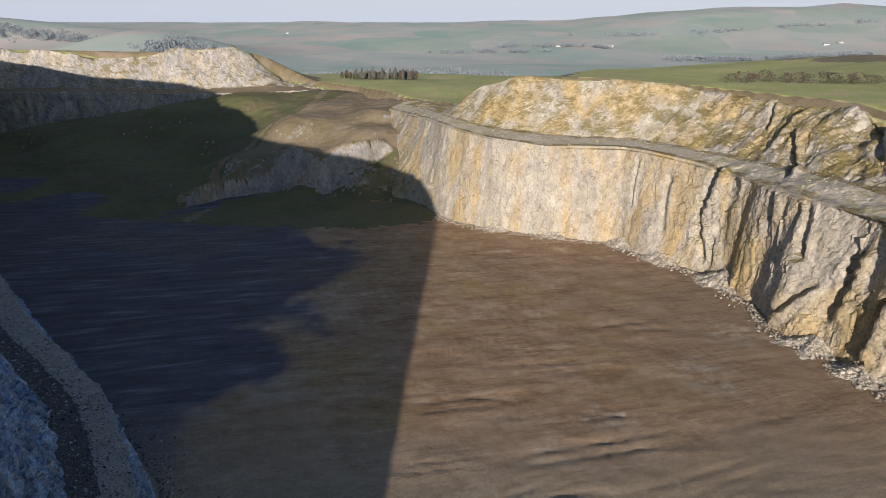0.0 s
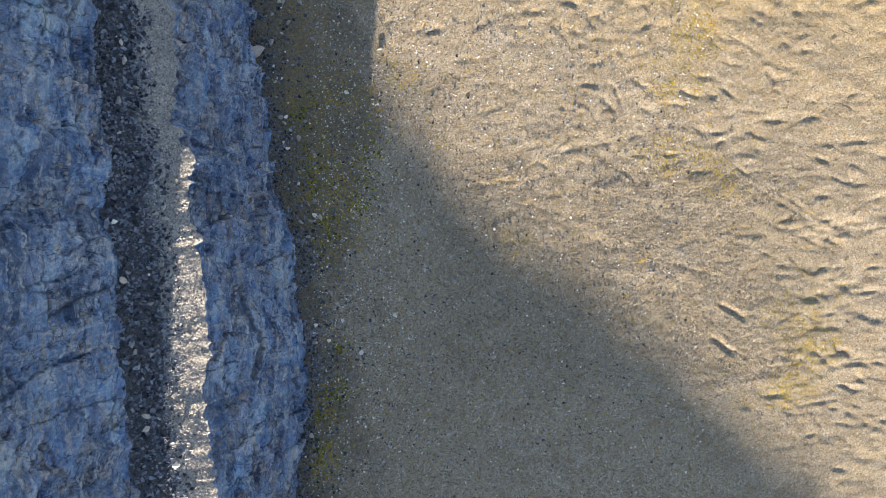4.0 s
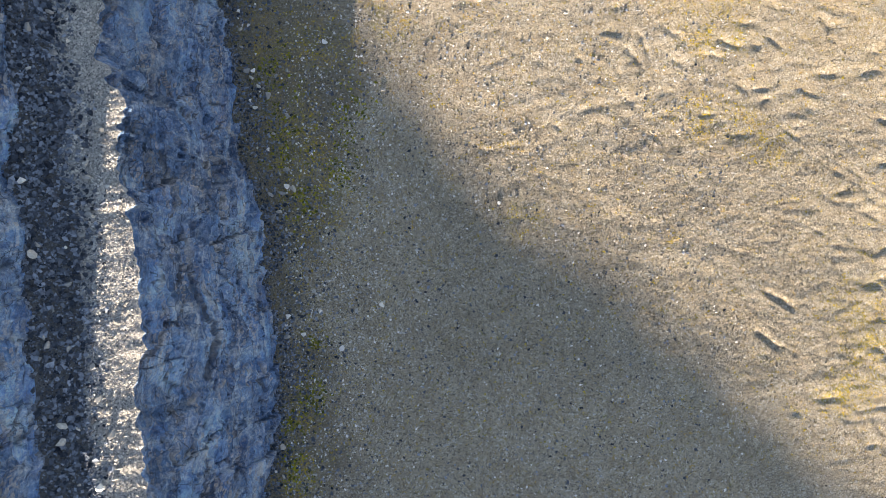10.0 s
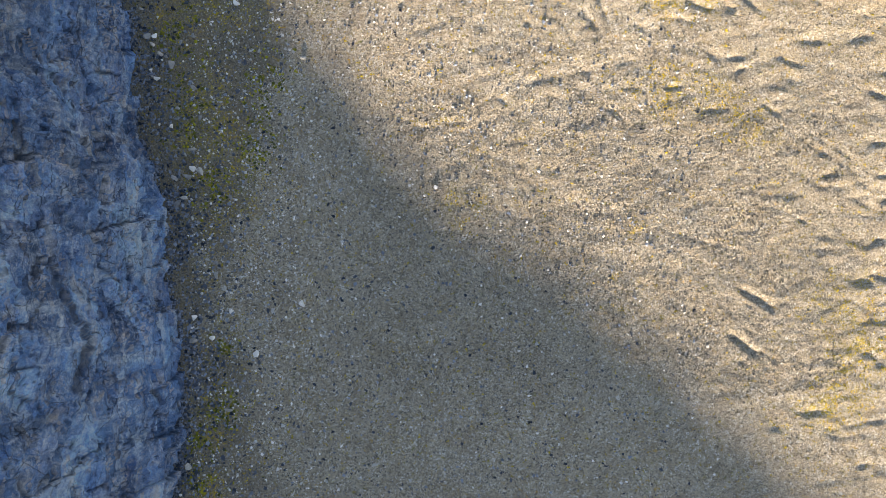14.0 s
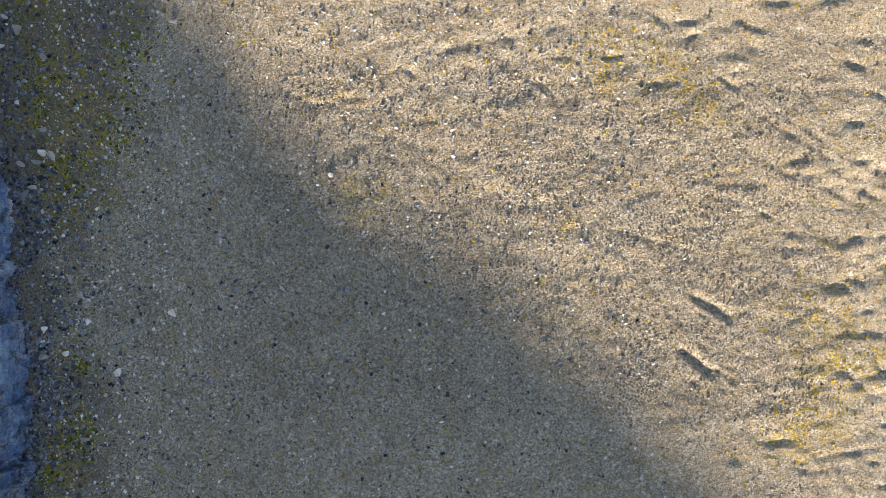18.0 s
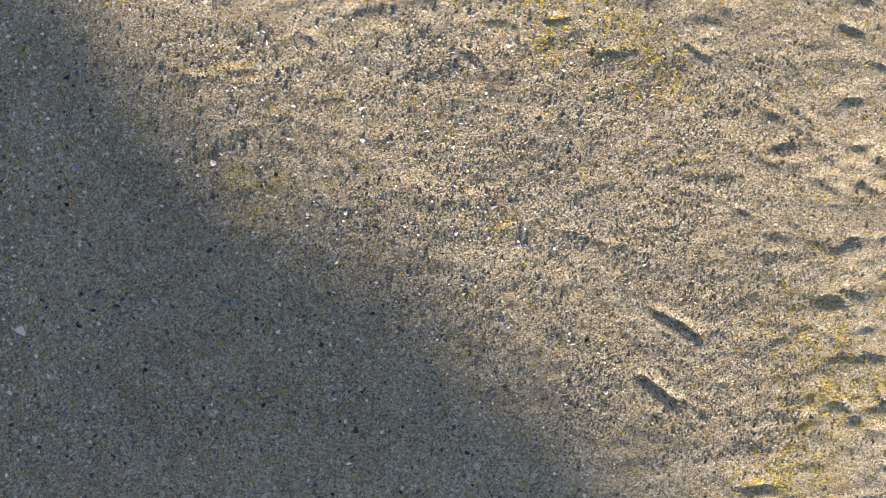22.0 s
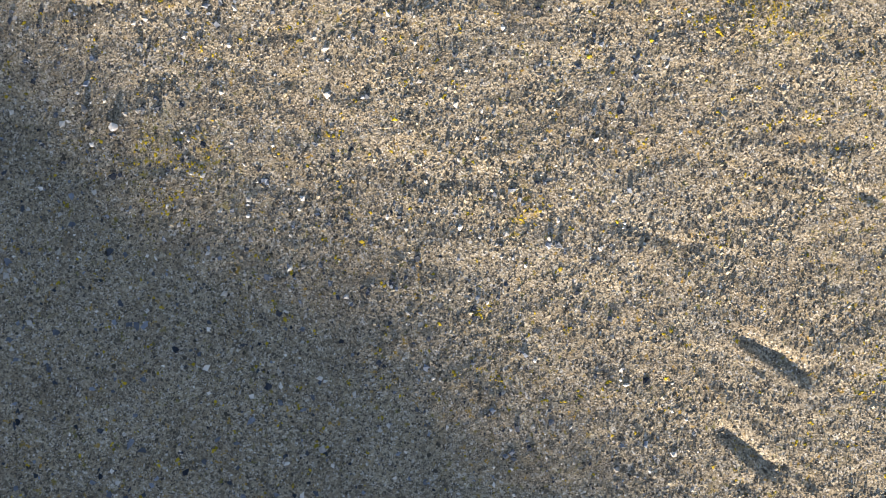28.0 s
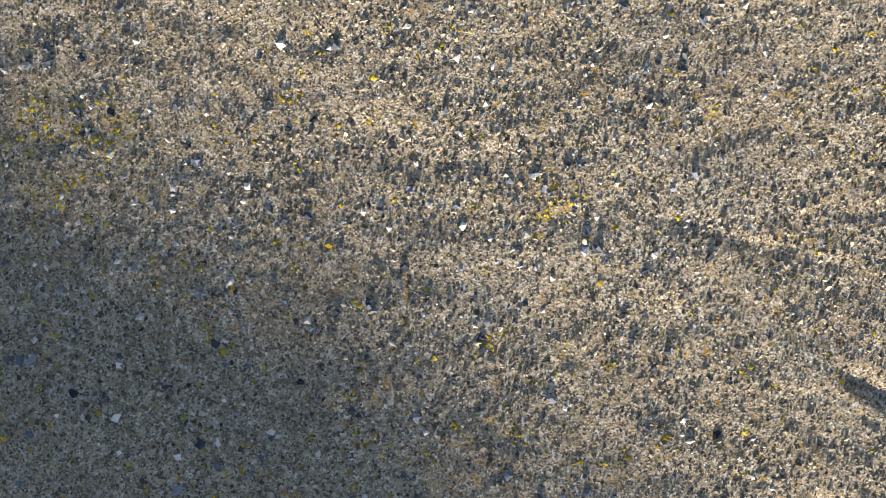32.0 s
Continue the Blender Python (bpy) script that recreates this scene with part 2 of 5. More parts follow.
def shaded_rock_material():
    """Limestone with the blue of its shade put into the colour, in smooth slabs: pale runs along the beds and down the
    face, tan ledges, thin cracks.
    """
    m, N, L, b = material("limestone_shade_blue", 0.85)
    p = coords(N, L)
    nz = N.new("ShaderNodeTexNoise")
    nz.inputs["Scale"].default_value, nz.inputs["Detail"].default_value = 0.45, 5
    L.new(p, nz.inputs["Vector"])
    warped = N.new("ShaderNodeVectorMath")
    warped.operation = "MULTIPLY_ADD"
    warped.inputs[1].default_value = (1.6, 1.6, 1.6)
    L.new(nz.outputs["Color"], warped.inputs[0])
    L.new(p, warped.inputs[2])

    def stretched(scale):
        k = N.new("ShaderNodeMapping")
        k.inputs["Scale"].default_value = scale
        L.new(warped.outputs[0], k.inputs["Vector"])
        return k.outputs[0]

    # base tones carry the skylight blue of a face in shade
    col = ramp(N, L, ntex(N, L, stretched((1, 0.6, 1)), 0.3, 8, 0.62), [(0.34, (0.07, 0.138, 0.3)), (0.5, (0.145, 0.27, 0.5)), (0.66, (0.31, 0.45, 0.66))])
    slabs = N.new("ShaderNodeTexVoronoi")
    slabs.inputs["Scale"].default_value = 1.0
    L.new(stretched((0.34, 0.24, 0.3)), slabs.inputs["Vector"])
    tone = N.new("ShaderNodeSeparateColor")
    L.new(slabs.outputs["Color"], tone.inputs[0])
    col = mix(N, L, 0.7, col, ramp(N, L, tone.outputs[0], [(0.0, grey(0.25)), (1.0, grey(0.78))]), "OVERLAY")
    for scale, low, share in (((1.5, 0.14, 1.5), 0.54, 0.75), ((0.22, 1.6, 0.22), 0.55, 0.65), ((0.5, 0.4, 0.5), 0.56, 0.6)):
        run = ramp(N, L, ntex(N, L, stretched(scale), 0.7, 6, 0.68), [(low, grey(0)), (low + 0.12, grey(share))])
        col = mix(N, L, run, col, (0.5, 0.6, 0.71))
    # thin pale lines painted for edges that catch the light
    for scale, size, share in (((1, 0.45, 1), 0.75, 0.6), ((0.6, 0.9, 0.6), 1.7, 0.5)):
        lit_edge = ramp(N, L, ntex(N, L, stretched(scale), size, 7, 0.66, 1.2), [(0.485, grey(0)), (0.5, grey(share)), (0.515, grey(0))])
        some = ramp(N, L, ntex(N, L, p, 0.33, 3), [(0.42, grey(0)), (0.6, grey(1))])
        col = mix(N, L, mix(N, L, 1.0, lit_edge, some, "MULTIPLY"), col, (0.62, 0.68, 0.74))
    up = N.new("ShaderNodeSeparateXYZ")
    L.new(N.new("ShaderNodeNewGeometry").outputs["True Normal"], up.inputs[0])
    ledge = ramp(N, L, up.outputs["Z"], [(0.5, grey(0.0)), (0.78, grey(0.7))])
    ledge = mix(N, L, 1.0, ledge, read(N, L, "ledge"), "LIGHTEN")
    rust = ramp(N, L, ntex(N, L, stretched((0.7, 0.45, 0.9)), 0.5, 7, 0.7), [(0.45, grey(0)), (0.58, grey(0.85))])
    col = mix(N, L, mix(N, L, 1.0, ledge, rust, "MULTIPLY"), col, (0.6, 0.54, 0.45))
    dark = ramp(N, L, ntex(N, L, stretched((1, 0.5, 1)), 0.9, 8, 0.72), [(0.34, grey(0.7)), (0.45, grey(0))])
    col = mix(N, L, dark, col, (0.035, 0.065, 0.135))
    fine = ntex(N, L, p, 2.6, 10, 0.8)
    col = mix(N, L, 0.6, col, ramp(N, L, fine, [(0.3, grey(0.12)), (0.5, grey(0.5)), (0.7, grey(0.9))]), "OVERLAY")
    specks = ntex(N, L, p, 8.0, 5, 0.75)
    col = mix(N, L, 0.45, col, ramp(N, L, specks, [(0.32, grey(0.2)), (0.5, grey(0.5)), (0.68, grey(0.85))]), "OVERLAY")
    last = None
    for scale, size, wide, low in (((0.5, 0.3, 0.42), 1.0, 0.016, 0.44), ((0.9, 0.8, 1.0), 1.3, 0.02, 0.52)):
        v = N.new("ShaderNodeTexVoronoi")
        v.feature = "DISTANCE_TO_EDGE"
        v.inputs["Scale"].default_value = size
        L.new(stretched(scale), v.inputs["Vector"])
        crack = ramp(N, L, v.outputs["Distance"], [(0.0, grey(0.12)), (wide, grey(1))])
        where = ramp(N, L, ntex(N, L, p, 0.42, 4), [(low, grey(0)), (low + 0.08, grey(1))])
        line = mix(N, L, where, (1, 1, 1), crack)
        col = mix(N, L, 0.8, col, line, "MULTIPLY")
        last = bump(N, L, b, line, 0.5, 0.12, last)
    col = mix(N, L, 0.4, col, ramp(N, L, read(N, L, "tone"), [(0.1, grey(0.25)), (0.5, grey(0.5)), (0.9, grey(0.8))]), "OVERLAY")
    col = mix(N, L, ramp(N, L, read(N, L, "joint"), [(0.3, grey(0)), (0.9, grey(0.75))]), col, (0.022, 0.034, 0.06))
    L.new(col, b.inputs["Base Color"])
    last = bump(N, L, b, fine, 0.8, 0.5, last)
    bump(N, L, b, specks, 0.6, 0.08, last)
    return m


def turned(N, L, deg, scale):
    """Places turned so that x runs along the given direction, then stretched."""
    a, c = N.new("ShaderNodeMapping"), N.new("ShaderNodeMapping")
    a.inputs["Rotation"].default_value = (0, 0, radians(-deg))
    c.inputs["Scale"].default_value = scale
    L.new(N.new("ShaderNodeNewGeometry").outputs["Position"], a.inputs["Vector"])
    L.new(a.outputs[0], c.inputs["Vector"])
    return c.outputs[0]


def floor_material():
    """Crushed stone quarry floor: tan dust, grey gravel, pale scrapes, brown damp ground and yellow-green moss."""
    m, N, L, b = material("quarry_floor", 0.95)
    p = coords(N, L)
    wide = coords(N, L, (0.35, 1, 1))
    base = ramp(N, L, ntex(N, L, p, 0.14, 6, 0.62), [(0.35, (0.265, 0.2, 0.11)), (0.5, (0.33, 0.265, 0.16)), (0.65, (0.39, 0.325, 0.215))])
    scrape = ramp(N, L, ntex(N, L, wide, 0.16, 6, 0.65, 0.8), [(0.54, grey(0)), (0.72, grey(0.55))])
    col = mix(N, L, scrape, base, (0.46, 0.425, 0.36))
    tilted = N.new("ShaderNodeMapping")
    tilted.inputs["Rotation"].default_value = (0, 0, radians(-14))
    tilted.inputs["Scale"].default_value = (0.55, 1, 1)
    L.new(p, tilted.inputs["Vector"])
    brown = ramp(N, L, ntex(N, L, tilted.outputs[0], 0.13, 11, 0.8, 0.2), [(0.36, (0.25, 0.155, 0.09)), (0.5, (0.37, 0.255, 0.162)), (0.64, (0.48, 0.37, 0.265))])
    col = mix(N, L, read(N, L, "damp"), col, brown)
    # stony patches, and a brown tint that offsets the blue of the shaded zone
    col = mix(N, L, read(N, L, "grit_shade_tint"), col, (0.285, 0.222, 0.16))
    col = mix(N, L, read(N, L, "pale"), col, (0.52, 0.48, 0.41))
    # lines that the machines and the scraper left, lengthways and across
    far, ridges = read(N, L, "damp"), []
    for deg, size, stretch, share in ((12, 0.42, 0.08, 0.5), (-66, 0.5, 0.2, 0.25), (22, 1.1, 0.2, 0.45)):
        line = ntex(N, L, turned(N, L, deg, (stretch, 1, 1)), size, 9, 0.76, 0.6)
        ridges.append(line)
        tone = ramp(N, L, line, [(0.33, grey(0.15)), (0.5, grey(0.5)), (0.66, grey(0.8))])
        amount = mix(N, L, 1.0, far, ramp(N, L, ntex(N, L, p, 0.03, 4), [(0.38, grey(0.1)), (0.62, grey(share))]), "MULTIPLY")
        col = mix(N, L, amount, col, tone, "OVERLAY")
    col = mix(N, L, read(N, L, "straw"), col, ramp(N, L, ntex(N, L, p, 0.5, 7, 0.72), [(0.36, (0.33, 0.235, 0.09)), (0.52, (0.47, 0.345, 0.155)), (0.66, (0.57, 0.47, 0.3))]))
    # dark blue-grey ground in the low western part, with pale runs
    blue_ground = ramp(N, L, ntex(N, L, turned(N, L, 14, (0.12, 1, 1)), 0.3, 7, 0.7), [(0.42, (0.04, 0.056, 0.098)), (0.55, (0.075, 0.098, 0.155)), (0.68, (0.2, 0.235, 0.29))])
    col = mix(N, L, read(N, L, "blue_west"), col, blue_ground)
    near = read(N, L, "near")
    # broken stone in three sizes, from cobbles down to fine grains
    grains = []
    for size, share in ((5.0, 0.4), (9.0, 0.55), (19.0, 0.5)):
        v = N.new("ShaderNodeTexVoronoi")
        v.inputs["Scale"].default_value = size
        L.new(p, v.inputs["Vector"])
        grains.append(v.outputs["Distance"])
        one = N.new("ShaderNodeSeparateColor")
        L.new(v.outputs["Color"], one.inputs[0])
        stone = ramp(N, L, one.outputs[0], [(0.03, (0.02, 0.021, 0.025)), (0.2, (0.14, 0.128, 0.105)), (0.5, (0.36, 0.308, 0.225)), (0.8, (0.53, 0.462, 0.345)), (0.98, (0.8, 0.77, 0.7))])
        amount = ramp(N, L, ntex(N, L, p, 0.9, 5, 0.65), [(0.34, grey(0.35 * share)), (0.62, grey(share))])
        col = mix(N, L, mix(N, L, 1.0, amount, near, "MULTIPLY"), col, stone)
        chip = ramp(N, L, one.outputs[1], [(0.968, grey(0)), (0.975, grey(0.9))])
        col = mix(N, L, mix(N, L, 1.0, chip, near, "MULTIPLY"), col, (0.66, 0.65, 0.62))
        chip = ramp(N, L, one.outputs[2], [(0.93, grey(0)), (0.94, grey(0.85))])
        col = mix(N, L, mix(N, L, 1.0, chip, near, "MULTIPLY"), col, (0.045, 0.045, 0.05))
    # darker brown strip along the foot of the west face
    col = mix(N, L, read(N, L, "ground_tone"), col, mix(N, L, 0.25, (0.078, 0.067, 0.05), col))
    # olive and brown blotches, faint drag marks
    blot = ramp(N, L, ntex(N, L, p, 0.35, 8, 0.72), [(0.47, grey(0)), (0.66, grey(0.4))])
    col = mix(N, L, mix(N, L, 1.0, blot, near, "MULTIPLY"), col, (0.19, 0.15, 0.105))
    drag = ntex(N, L, turned(N, L, 84, (0.12, 1, 1)), 1.6, 5, 0.65)
    col = mix(N, L, mix(N, L, 1.0, (0.1, 0.1, 0.1), near, "MULTIPLY"), col, ramp(N, L, drag, [(0.36, grey(0.25)), (0.5, grey(0.5)), (0.64, grey(0.75))]), "OVERLAY")
    ground_tone = ntex(N, L, p, 4.5, 8, 0.75)
    col = mix(N, L, 0.5, col, ramp(N, L, ground_tone, [(0.3, grey(0.12)), (0.5, grey(0.5)), (0.7, grey(0.88))]), "OVERLAY")
    tuft = ramp(N, L, ntex(N, L, p, 3.2, 6, 0.78), [(0.52, grey(0)), (0.58, grey(0.9))])
    mm = mix(N, L, 1.0, read(N, L, "moss"), tuft, "MULTIPLY")
    col = mix(N, L, mm, col, ramp(N, L, ntex(N, L, p, 0.35, 3), [(0.4, (0.15, 0.14, 0.03)), (0.48, (0.36, 0.29, 0.04)), (0.6, (0.5, 0.34, 0.03))]))
    dots = ramp(N, L, ntex(N, L, p, 3.0, 3, 0.65), [(0.585, grey(0)), (0.65, grey(0.8))])
    spread = ramp(N, L, ntex(N, L, p, 0.22, 3, 0.6), [(0.4, grey(0)), (0.55, grey(1))])
    col = mix(N, L, mix(N, L, 1.0, dots, spread, "MULTIPLY"), col, ramp(N, L, ntex(N, L, p, 1.0, 2), [(0.42, (0.16, 0.16, 0.03)), (0.58, (0.42, 0.25, 0.03))]))
    straw = read(N, L, "straw")
    scrapes = None
    for k, deg in enumerate((8, 38, -24)):
        line = ntex(N, L, turned(N, L, deg, (0.3, 1, 1)), 0.95, 5, 0.62, 0.6)
        if scrapes is None:
            scrapes = line
        else:
            where = ramp(N, L, ntex(N, L, turned(N, L, 50 * k, (1, 1, 1)), 0.11 + 0.03 * k, 2), [(0.48, grey(0)), (0.54, grey(1))])
            scrapes = mix(N, L, where, scrapes, line)
    scrapes = mix(N, L, 1.0, ramp(N, L, scrapes, [(0.3, grey(0)), (0.43, grey(0.8)), (0.62, grey(1))]), straw, "MULTIPLY")
    col = mix(N, L, mix(N, L, 1.0, (0.35, 0.35, 0.35), straw, "MULTIPLY"), col, ramp(N, L, line, [(0.36, grey(0.35)), (0.5, grey(0.5)), (0.64, grey(0.65))]), "OVERLAY")
    L.new(col, b.inputs["Base Color"])
    first = bump(N, L, b, scrapes, 0.5, 0.25)
    first = bump(N, L, b, grains[1], 0.5, 0.04, first)
    first = bump(N, L, b, grains[2], 0.5, 0.02, first)
    second = bump(N, L, b, ground_tone, 0.4, 0.12, first)
    second = bump(N, L, b, mix(N, L, 1.0, ridges[0], far, "MULTIPLY"), 0.3, 0.4, second)
    second = bump(N, L, b, mix(N, L, 1.0, ridges[2], far, "MULTIPLY"), 0.4, 0.25, second)
    bump(N, L, b, ntex(N, L, p, 11, 6, 0.75), 0.6, 0.05, second)
    return m


def bench_material(name="bench_gravel", share=1.0):
    """Crushed stone lying on the benches."""
    m, N, L, b = material(name, 0.95)
    p = coords(N, L)
    col = ramp(N, L, ntex(N, L, p, 0.5, 6, 0.65), [(0.35, (0.3, 0.3, 0.305)), (0.6, (0.56, 0.545, 0.515))])
    for size in (4.0, 11.0):
        v = N.new("ShaderNodeTexVoronoi")
        v.inputs["Scale"].default_value = size
        L.new(p, v.inputs["Vector"])
        one = N.new("ShaderNodeSeparateColor")
        L.new(v.outputs["Color"], one.inputs[0])
        col = mix(N, L, 0.35, col, ramp(N, L, one.outputs[0], [(0.05, (0.04, 0.042, 0.05)), (0.45, (0.38, 0.375, 0.36)), (0.95, (0.74, 0.72, 0.68))]))
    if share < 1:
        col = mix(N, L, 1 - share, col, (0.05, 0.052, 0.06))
    L.new(col, b.inputs["Base Color"])
    first = bump(N, L, b, v.outputs["Distance"], 0.8, 0.2)
    bump(N, L, b, ntex(N, L, p, 4, 6, 0.7), 0.7, 0.2, first)
    return m


def scree_material(name, a, c, island=True):
    m, N, L, b = material(name, 0.9)
    p = coords(N, L)
    if island:
        fac = N.new("ShaderNodeNewGeometry").outputs["Random Per Island"]
    else:
        fac = N.new("ShaderNodeObjectInfo").outputs["Random"]
    col = ramp(N, L, fac, [(0.0, a), (0.55, tuple(0.6 * x + 0.4 * y for x, y in zip(a, c))), (0.97, c)])
    col = mix(N, L, 0.45, col, ramp(N, L, ntex(N, L, p, 5, 6, 0.65), [(0.3, grey(0.28)), (0.7, grey(0.75))]), "OVERLAY")
    L.new(col, b.inputs["Base Color"])
    bump(N, L, b, ntex(N, L, p, 9, 5, 0.7), 0.5, 0.05)
    return m


def grass_material(name, a, c, brown, scale=0.02, fine=0.8):
    m, N, L, b = material(name, 0.95)
    p = coords(N, L)
    col = ramp(N, L, ntex(N, L, p, scale, 6, 0.62), [(0.35, a), (0.6, c)])
    col = mix(N, L, ramp(N, L, ntex(N, L, p, scale * 2.3, 7, 0.68), [(0.48, grey(0)), (0.64, grey(0.85))]), col, brown)
    col = mix(N, L, 0.5, col, ramp(N, L, ntex(N, L, p, fine, 7, 0.72), [(0.3, grey(0.28)), (0.7, grey(0.72))]), "OVERLAY")
    L.new(col, b.inputs["Base Color"])
    bump(N, L, b, ntex(N, L, p, fine * 0.7, 8, 0.72), 0.6, 0.4)
    return m


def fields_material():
    """Far pasture with the haze of distance put into its colours: pale sage and straw fields in a loose patchwork."""
    m, N, L, b = material("far_fields_in_haze", 1.0)
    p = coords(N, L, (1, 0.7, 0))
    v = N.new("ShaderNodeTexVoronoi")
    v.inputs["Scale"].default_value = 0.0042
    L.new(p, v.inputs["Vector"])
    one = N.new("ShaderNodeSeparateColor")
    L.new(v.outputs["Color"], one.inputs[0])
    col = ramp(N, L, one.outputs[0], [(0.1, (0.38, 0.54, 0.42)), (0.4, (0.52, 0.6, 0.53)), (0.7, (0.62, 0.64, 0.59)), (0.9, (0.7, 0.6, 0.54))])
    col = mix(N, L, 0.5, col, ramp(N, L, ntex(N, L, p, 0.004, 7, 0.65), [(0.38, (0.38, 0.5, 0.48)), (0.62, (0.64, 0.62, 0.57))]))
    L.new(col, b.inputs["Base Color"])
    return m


ROCK_SHADE_BLUE = shaded_rock_material()
# tones kept pale and low in contrast to stand in for haze
ROCK_WARM = rock_material("limestone_ochre", (0.35, 0.335, 0.3), (0.43, 0.405, 0.355), (0.5, 0.47, 0.405), 0.8, 0.45, 0.35, 0.6, 0.8, True, 0.4, 0.1, 0.2, (1, 1, 0.3), 0.25, 0.12, 0.3, 0.3, 0.07, 0.35)
ROCK_TAN = rock_material("limestone_tan", (0.3, 0.305, 0.315), (0.4, 0.39, 0.375), (0.49, 0.46, 0.41), 0.5, 0.5, 0.25, 0.35, 0.6, True, 0.35, 0.15, 0.2, (1, 1, 0.25), 0.4, 0.3, 0.4, 0.3, 0.08, 0.4)
FLOOR = floor_material()
BENCH = bench_material()
# the same gravel darkened, for the back half of the west bench
BENCH_DARK = bench_material("bench_gravel_dark", 0.2)
GRAVEL = scree_material("gravel", (0.06, 0.055, 0.047), (0.5, 0.44, 0.335))
RUBBLE = scree_material("limestone_rubble", (0.045, 0.05, 0.065), (0.64, 0.63, 0.61))
PALE_RUBBLE = scree_material("pale_rubble", (0.26, 0.24, 0.21), (0.56, 0.53, 0.46))
PALE_CHIPS = scree_material("white_chips", (0.4, 0.39, 0.37), (0.82, 0.8, 0.77))
EDGE_CHIPS = scree_material("bench_edge_chippings", (0.22, 0.215, 0.21), (0.66, 0.635, 0.585))
# dark limestone rubble with the blue of the shade added to its colour
SHADE_BLUE_RUBBLE = scree_material("shade_blue_rubble", (0.018, 0.024, 0.038), (0.27, 0.31, 0.38))
GREEN_MOSS = scree_material("green_moss", (0.05, 0.06, 0.012), (0.34, 0.31, 0.02))
MOSS_TUFT = scree_material("moss", (0.2, 0.165, 0.02), (0.58, 0.42, 0.03))
SCREE = rock_material("scree_dust", (0.44, 0.4, 0.34), (0.53, 0.49, 0.42), (0.62, 0.58, 0.51), 0.3, 0.5, 1.6, 2.0, 1.0, False, 0.6, 0.9, 0.0, (1, 1, 0.5))
BLOCK = scree_material("limestone_block", (0.2, 0.21, 0.22), (0.5, 0.48, 0.44), False)
WHITE_BLOCK = scree_material("white_limestone", (0.76, 0.74, 0.7), (0.84, 0.82, 0.79), False)
GRASS = grass_material("rough_pasture", (0.37, 0.4, 0.15), (0.48, 0.5, 0.2), (0.54, 0.46, 0.27))
SLOPE = grass_material("grassy_spoil", (0.12, 0.13, 0.065), (0.165, 0.17, 0.08), (0.18, 0.145, 0.1), 0.03)
TERRACE = grass_material("worn_terrace", (0.2, 0.17, 0.1), (0.26, 0.21, 0.14), (0.3, 0.25, 0.19), 0.03)
EAST_BENCH = grass_material("bench_of_the_sunlit_face", (0.46, 0.42, 0.32), (0.54, 0.5, 0.42), (0.36, 0.34, 0.16), 0.05)
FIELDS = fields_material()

# ---- lines of the quarry: stations along the faces ----
# (foot x y, bench edge x y, back of the bench x y, top x y z)
LEFT = [
    (-60, -560, -64, -560, -72, -560, -96, -560, 83), (-40, -330, -44, -330, -52, -330, -60.5, -330, 83),
    (-36, -280, -40, -280, -46, -280, -55, -285, 83), (-30, -200, -33, -200, -41, -200, -52, -190, 83),
    (-20, -100, -21.8, -100, -31.4, -100, -53, -120, 83), (-18.5, -50, -20.5, -50, -27.4, -50, -51, -62, 83),
    (-18.3, -29, -21.0, -30, -28, -30, -51, -35, 83), (-16.6, -14, -21.1, -15, -28.2, -15, -51, -14, 83),
    (-17.2, -3, -21.8, -1, -28.8, -2, -51, 0, 83), (-19.5, 8, -24.0, 8.5, -30, 8, -52, 10, 83),
    (-22.5, 19, -24.9, 19.5, -31.5, 18, -53, 20, 83), (-25.4, 38, -27.4, 40, -32.9, 40, -55, 42, 83),
    (-29, 51, -31, 53, -37.4, 52.5, -64, 58, 83), (-34, 66, -36.4, 67, -43.5, 65.3, -73, 75, 83),
    (-40.3, 86, -43.8, 85.4, -51.5, 80, -92, 95, 83), (-48.5, 103, -53, 102.3, -61, 97.5, -110, 115, 83),
    (-60, 123, -65.5, 121.7, -76, 118, -135, 128, 84), (-85, 153, -96, 152, -109, 148, -165, 147, 88),
    (-147, 216, -149, 215, -156, 212, -185, 209, 93), (-207, 300, -209, 299, -213, 297, -223, 298, 102),
    (-240, 345, -242, 344, -246, 342, -255, 342, 104), (-275, 400, -277, 399, -281, 397, -292, 396, 96),
    (-320, 470, -322, 469, -326, 468, -337, 468, 84), (-395, 590, -397, 590, -401, 590, -416, 598, 71)]
